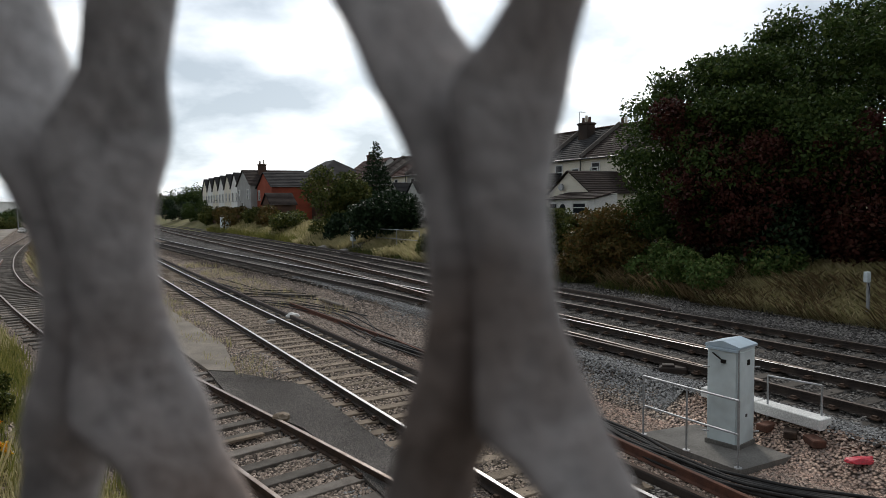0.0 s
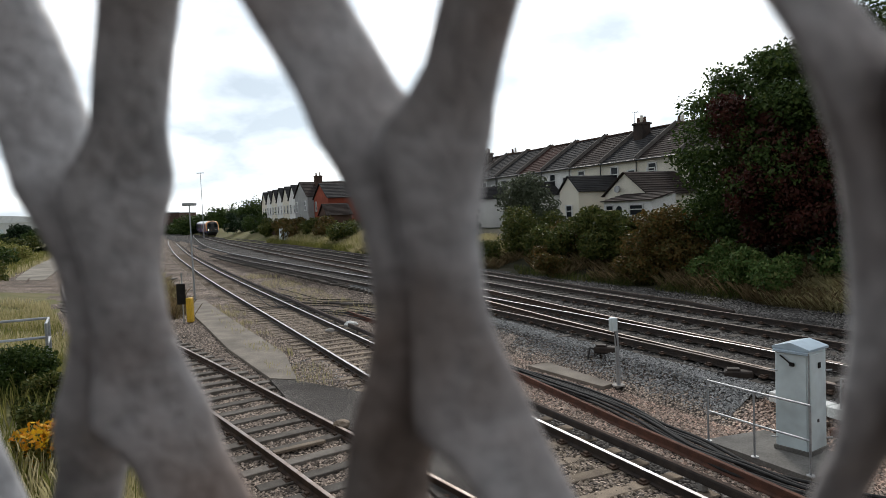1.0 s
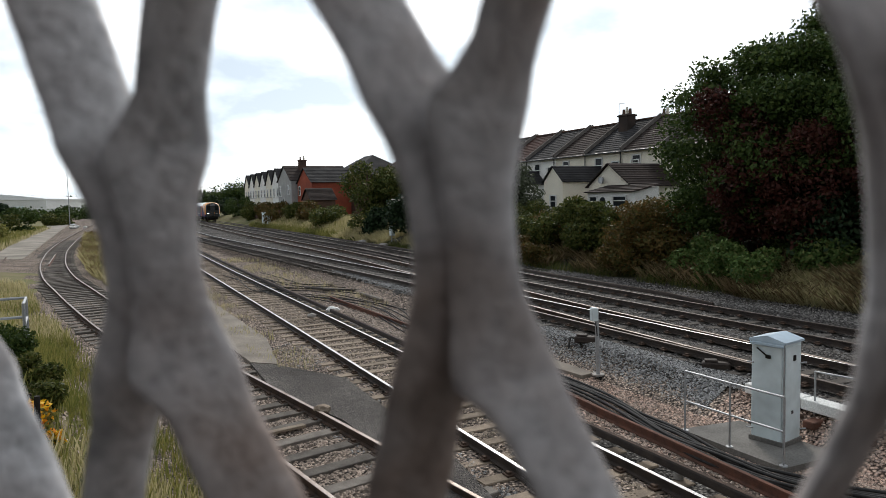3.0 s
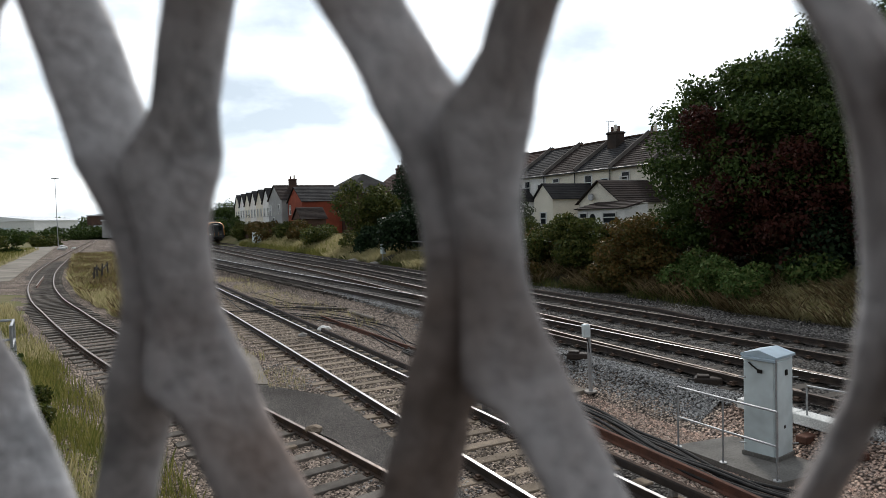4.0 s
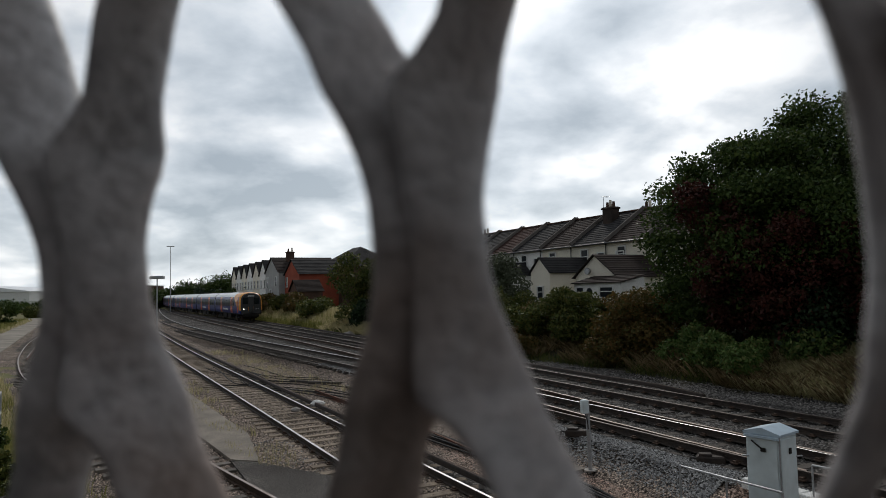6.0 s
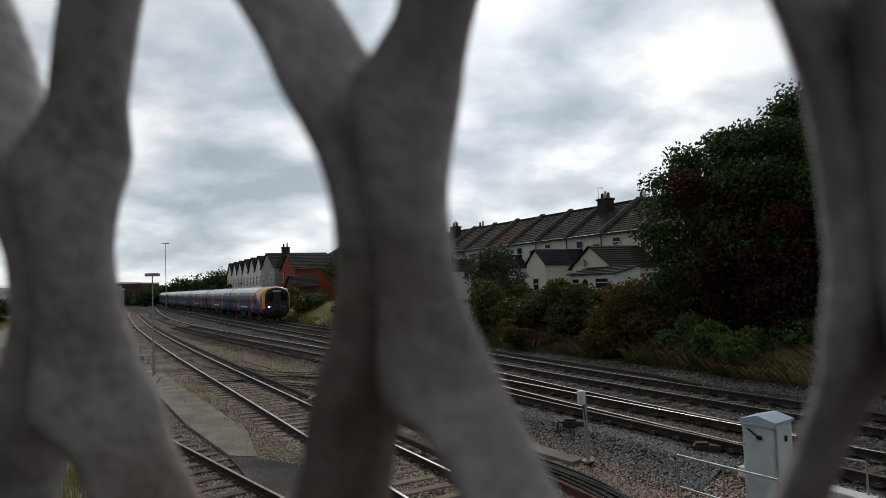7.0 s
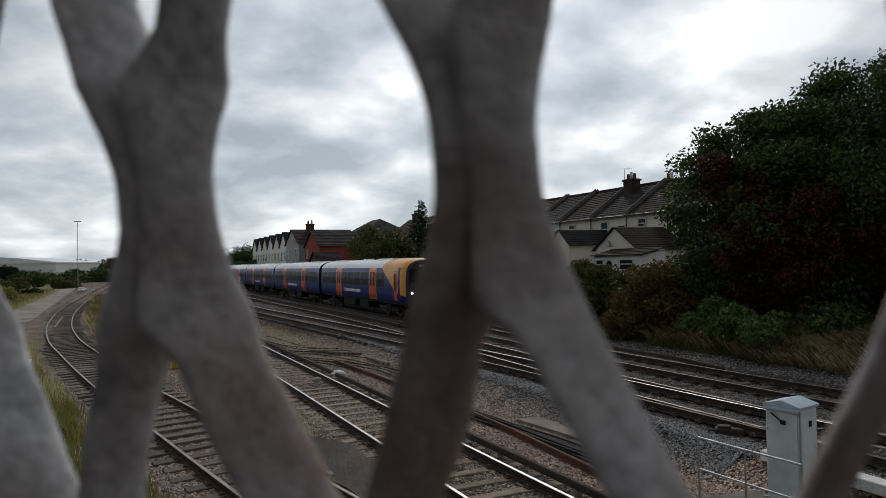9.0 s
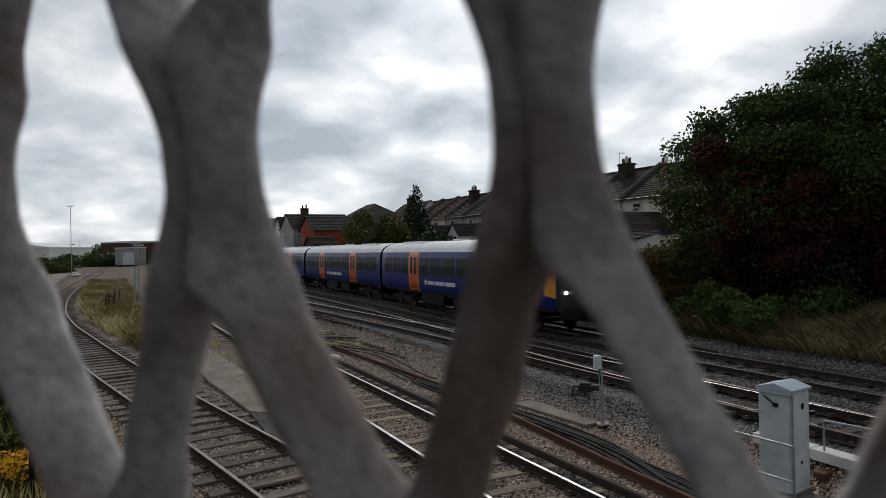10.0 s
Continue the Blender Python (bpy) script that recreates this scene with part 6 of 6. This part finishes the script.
def coach_nose(t):
    h = CL / 2
    xs = [(h - 1.2, 1.0, 0.0), (h - 0.75, 0.995, 0.0), (h - 0.35, 0.96, -0.02), (h - 0.08, 0.86, -0.10), (h, 0.78, -0.16)]
    full = SHELL + ROOFP[1:]
    for sgn in (-1, 1):
        bm = bmesh.new()
        loft(bm, [half_ring(x, SHELL, sgn, k, dz) for x, k, dz in xs])
        part("cab_side", bm, M_TRAIN_BLUE, t, "dark blue cab side", True)
        bm = bmesh.new()
        rim = [(h - 0.62, 0.985, -0.01)] + xs[2:4]
        loft(bm, [[(x + 0.004, y * 1.012, z) for x, y, z in half_ring(x, SHELL[2:], sgn, k, dz)] for x, k, dz in rim])
        part("cab_rim", bm, M_TRAIN_AMBER, t, "amber rim round the cab front", True)
        bm = bmesh.new()
        loft(bm, [[(x, y, z + 0.008) for x, y, z in half_ring(x, ROOFP, sgn, k, dz)] for x, k, dz in [(h - 4.0, 1.004, 0.0)] + xs[:4]])
        part("cab_roof", bm, M_TRAIN_AMBER, t, "amber cab roof", True)
        bm = bmesh.new()
        loft(bm, [[(x + 0.006, y * 1.016, z + 0.006) for x, y, z in half_ring(x, full, sgn, k, dz)] for x, k, dz in xs[3:]])
        part("front_edge", bm, M_BLACK, t, "black edge of the cab front", True)
        # orange flash sweeping down behind the cab
        bm = bmesh.new()
        for k in range(9):
            z0, z1 = 1.55 + 0.1744 * k, 1.55 + 0.1744 * (k + 1)
            xa0, xa1 = h - 1.3 - 2.7 * ((z0 - 1.55) / 1.57) ** 1.1, h - 1.3 - 2.7 * ((z1 - 1.55) / 1.57) ** 1.1

            def wy(z):
                for (za, wa), (zb, wb) in zip(SHELL, SHELL[1:]):
                    if za <= z <= zb:
                        return wa + (wb - wa) * (z - za) / (zb - za)
                return SHELL[-1][1]
            v = [bm.verts.new(c) for c in ((xa0, sgn * (wy(z0) + 0.008), z0), (h - 0.95, sgn * (wy(z0) + 0.008), z0), (h - 0.95, sgn * (wy(z1) + 0.008), z1), (xa1, sgn * (wy(z1) + 0.008), z1))]
            bm.faces.new(v)
        bmesh.ops.remove_doubles(bm, verts=bm.verts, dist=0.001)
        part("flash", bm, M_TRAIN_AMBER, t, "amber flash behind the cab")
        bm = bmesh.new()
        loft(bm, [[(x, sgn * (w + 0.02), z) for z, w in SHELL[1:-1]] for x in (h - 1.65, h - 1.05)])
        cd = part("cab_door", bm, M_TRAIN_ORANGE, t, "orange-red cab door", True)
        bm = bmesh.new()
        loft(bm, [[(x, sgn * (w + 0.032), z) for z, w in ((1.75, 1.41), (2.3, 1.408), (2.75, 1.385))] for x in (h - 1.55, h - 1.25)])
        part("door_window", bm, M_TRAIN_GLASS, cd)
    # front: dark windscreen panel with gangway door, amber lower panel
    x, k, dz = xs[-1]
    bm = bmesh.new()
    ring = [(x, w * k, z + dz) for z, w in full]
    ring = ring + [(a, -b, c) for a, b, c in ring[-2::-1]]
    bm.faces.new([bm.verts.new(c) for c in ring])
    part("front_panel", bm, M_BLACK, t, "black cab front")
    for sgn in (-1, 1):
        bm = bmesh.new()
        box(bm, (x + 0.03, sgn * 0.70, 2.62), (0.05, 0.62, 0.80), 0.02)
        part("windscreen", bm, M_TRAIN_GLASS, t)
    bm = bmesh.new()
    box(bm, (x + 0.06, 0, 2.15), (0.14, 0.62, 1.95), 0.04)
    part("gangway_door", bm, M_BLACK, t)
    bm = bmesh.new()
    box(bm, (x + 0.05, 0.0, 1.62), (0.12, 0.66, 0.62), 0.05)
    part("bumper_panel", bm, M_TRAIN_AMBER, t, "yellow lower front panel")
    bm = bmesh.new()
    box(bm, (x - 0.1, 0.0, 0.85), (0.5, 1.9, 0.5), 0.08)
    part("skirt", bm, M_UNDER, t)
    bm = bmesh.new()
    box(bm, (x + 0.25, 0, 0.95), (0.6, 0.4, 0.4), 0.05)
    part("coupler", bm, M_UNDER, t)
    bm = bmesh.new()
    box(bm, (x + 0.02, 0, 3.22), (0.04, 0.8, 0.12), 0.01)
    part("number_bar", bm, M_WHITE, t, "pale number bar")
    for sgn in (-1, 1):
        bm = bmesh.new()
        cyl(bm, (x + 0.0, sgn * 0.86, 1.62), (x + 0.06, sgn * 0.86, 1.62), 0.055, 14)
        part("headlight", bm, M_HEADLIGHT if sgn < 0 else M_LENS_OFF, t, "lit headlight" if sgn < 0 else "unlit headlight")
        bm = bmesh.new()
        cyl(bm, (x + 0.0, sgn * 0.62, 1.62), (x + 0.05, sgn * 0.62, 1.62), 0.07, 12)
        part("tail_lamp", bm, M_LENS_OFF, t)


COACHES = []


def build_train():
    lead = thing("train_coach", Matrix.Identity(4), "dark blue electric train cab coach with amber front and orange doors", "train", "train coaches")
    coach_body(lead, True)
    coach_nose(lead)
    COACHES.append(lead)
    mid = thing("train_coach", Matrix.Identity(4), "dark blue electric train coach with orange doors", "train", "train coaches")
    coach_body(mid, False)
    COACHES.append(mid)
    for k in range(6):
        COACHES.append(copy_thing(mid, Matrix.Identity(4)))


build_train()


def t3_point(a):
    return sa(curve_knots(T3_S, a), a, Z_MAIN + 0.155)


def coach_pose(a_mid):
    f, b = t3_point(a_mid - 7.0), t3_point(a_mid + 7.0)
    d = f - b
    return Matrix.Translation((f + b) / 2) @ Matrix.Rotation(math.atan2(d.y, d.x), 4, 'Z')


# ---- bridge parapet and the mesh fence in front of the camera ----
E1 = Vector((0.94253, -0.32797, 0.06376))
E2 = Vector((-0.08205, -0.04222, 0.99573))
E3 = E1.cross(E2).normalized()
E3 = -E3                       # away from the camera
L0 = Vector((-0.00176, 0.13021, 4.0129))
PITCH, ROWH = 0.0702, 0.0980
STRAND_W, STRAND_D, NODE_C = 0.0057, 0.0038, 0.0028
CROTCH = 0.285
TILT, TWIST = 0.55, 0.35
FACE = 1.02                    # how far the strand faces turn to one side
# flattened stretches: strand, row, half length in rows, widening, sideways shift in half widths
FLATS = [(-1, -0.48, 0.26, 0.32, 0.32), (0, -0.55, 0.25, -0.18, -0.04)]
# knocks in the mesh: strand, row, half length in rows, sideways push
BENDS = [(-1, -0.30, 0.20, -0.0028), (-3, 0.64, 0.22, 0.0050), (-2, 0.62, 0.22, -0.0026), (-3, -0.40, 0.22, -0.0026), (-2, -0.40, 0.22, -0.0014)]


def mesh_fence():
    """Expanded steel: wavy strands that touch their neighbours at every node, swept with a rounded section."""
    t = thing("mesh_fence", Matrix.Translation(L0) @ Matrix((( E1.x, E3.x, E2.x, 0), (E1.y, E3.y, E2.y, 0), (E1.z, E3.z, E2.z, 0), (0, 0, 0, 1))),
              "heavy expanded-steel mesh fence with worn grey-brown paint", "fence")
    seg, n = 16, 40
    for col in range(-9, 10):
        # strand between node column col/2 and (col+1)/2
        V, F = [], []
        ring = 0
        for j in range(-5 * n, 5 * n + 1):
            v = j / n                     # rows
            k = math.floor(v)
            f = v - k
            even = (k + col) % 2 == 0      # at row k the strand touches its lower-index column if even
            u = min(f, 1 - f)
            g = min(max((u - 0.04) / 0.92, 0.0), 1.0)
            c = NODE_C + (PITCH / 2 - 2 * NODE_C) * g * g * (3 - 2 * g)
            slope = (PITCH / 2 - 2 * NODE_C) * 6 * g * (1 - g) / 0.92 / ROWH
            wd = STRAND_W * (1 + 0.09 * noise.noise((col * 3.1, v * 2.2, col)))
            wx = wd * math.sqrt(1 + slope * slope)
            out, nat = c + wx, c - wx
            if u < CROTCH - 0.05:
                inn = -0.003
            elif u < CROTCH:
                inn = -0.003 + 0.003 * ((u - CROTCH + 0.05) / 0.05) ** 2
            elif u < CROTCH + 0.06:
                inn = nat * math.sqrt((u - CROTCH) / 0.06)
            else:
                inn = nat
            left_node = (f < 0.5) == even
            axis_x, sg = (col * PITCH / 2, 1) if left_node else ((col + 1) * PITCH / 2, -1)
            x = axis_x + sg * (inn + out) / 2
            hw = (out - inn) / 2
            e = min(max((u - 0.30) / 0.20, 0.0), 1.0)
            y0 = 0.10 * sg * (inn + out) / 2 * (1 - e * e * (3 - 2 * e))
            x += sum(b[3] * math.exp(-((v - b[1]) / b[2]) ** 2) for b in BENDS if b[0] == col)
            tilt = TILT + TWIST * (1 if even else -1) * min(1.0, 1.5 * math.sin(math.pi * f))
            hw *= 1 + ((1.03 if col >= -1 else 0.92) / math.sqrt(1 + tilt * tilt) - 1) * min(max((u - 0.2) / 0.15, 0.0), 1.0)
            face = 0.55 + (FACE - 0.55) * min(max((u - 0.05) / 0.2, 0.0), 1.0)
            for b in FLATS:
                if b[0] == col:
                    g = math.exp(-((v - b[1]) / b[2]) ** 2)
                    x, hw = x + b[4] * hw * g, hw * (1 + b[3] * g)
            for q in range(seg):
                an = 2 * math.pi * q / seg
                cx, sy = math.cos(an), math.sin(an)
                cx = math.copysign(abs(cx) ** 0.65, cx)
                sy = math.copysign(abs(sy) ** 0.65, sy)
                bumpy = 1 + 0.07 * noise.noise((x * 90 + cx, v * 9, col + sy))
                V.append((x + hw * cx * bumpy, STRAND_D * sy * bumpy + face * hw * cx + y0, v * ROWH))
            if ring:
                for q in range(seg):
                    a, b = (ring - 1) * seg + q, (ring - 1) * seg + (q + 1) % seg
                    F.append((a, b, b + seg, a + seg))
            ring += 1
        F.append(tuple(range(seg)))
        F.append(tuple(range((ring - 1) * seg, ring * seg))[::-1])
        link_mesh("strand", V, F, M_STEEL_WORN, t, "", True)
    for v in (-5, 5):
        bm = bmesh.new()
        box(bm, (0, 0, v * ROWH), (PITCH * 9.6, 0.02, 0.02), 0.004)
        part("edge_bar", bm, M_STEEL_WORN, t)


mesh_fence()
an = math.atan2(E1.y, E1.x)
base_z = 4.01 - 5 * ROWH + 0.065
t = thing("bridge_parapet", Matrix.Translation((L0.x, L0.y, 0)) @ Matrix.Rotation(an, 4, 'Z'), "low concrete parapet that carries the mesh fence", "parapet", kind="structure")
bm = bmesh.new()
box(bm, (0, 0.06, (1.9 + base_z) / 2 - 0.1), (14, 0.22, base_z - 1.9 - 0.2), 0.02)
part("wall", bm, M_CONCRETE, t)
bm = bmesh.new()
box(bm, (0, 0.06, base_z - 0.12), (14, 0.30, 0.14), 0.02)
part("coping", bm, M_CONCRETE, t)
# unseen deck, coloured dark so little light bounces up onto the mesh
bm = bmesh.new()
box(bm, (0, -2.0, 2.1), (40, 4.6, 0.6), 0.03)
ob = part("bridge_deck", bm, M_DECK_DARK)
ob.matrix_world = Matrix.Rotation(an, 4, 'Z')
tagged(ob, "unseen footbridge deck behind the parapet, kept dark to cut bounce", "bridge deck", kind="structure")
# unseen wall, added to block low light from behind and deepen the mesh's shading
bm = bmesh.new()
box(bm, (0, -4.1, 4.7), (40, 0.35, 4.6), 0.03)
# chimney brick reused here only for its dark tone
ob = part("light_blocking_wall", bm, M_BRICK_SOOT)
ob.matrix_world = Matrix.Rotation(an, 4, 'Z')
tagged(ob, "unseen dark wall added behind the camera to block low light", "wall", kind="structure")
for x in (-12.0, 14.0):
    bm = bmesh.new()
    box(bm, (x, -2.0, 0.6), (1.6, 4.2, 2.6), 0.04)
    ob = part("bridge_pier", bm, M_BRICK_BROWN)
    ob.matrix_world = Matrix.Rotation(an, 4, 'Z')
    tagged(ob, "brown brick pier under the footbridge", "bridge pier", kind="structure")


# ---- what moves ----
def motions():
    for k, c in enumerate(COACHES):
        rows = []
        for i in range(21):
            tt = 0.5 * i
            front = 53.8 + (16.25 if tt < 8 else 16.9) * (8.0 - tt)
            rows.append((tt, coach_pose(front + CL / 2 + k * (CL + GAP))))
        walk(c, rows)


motions()
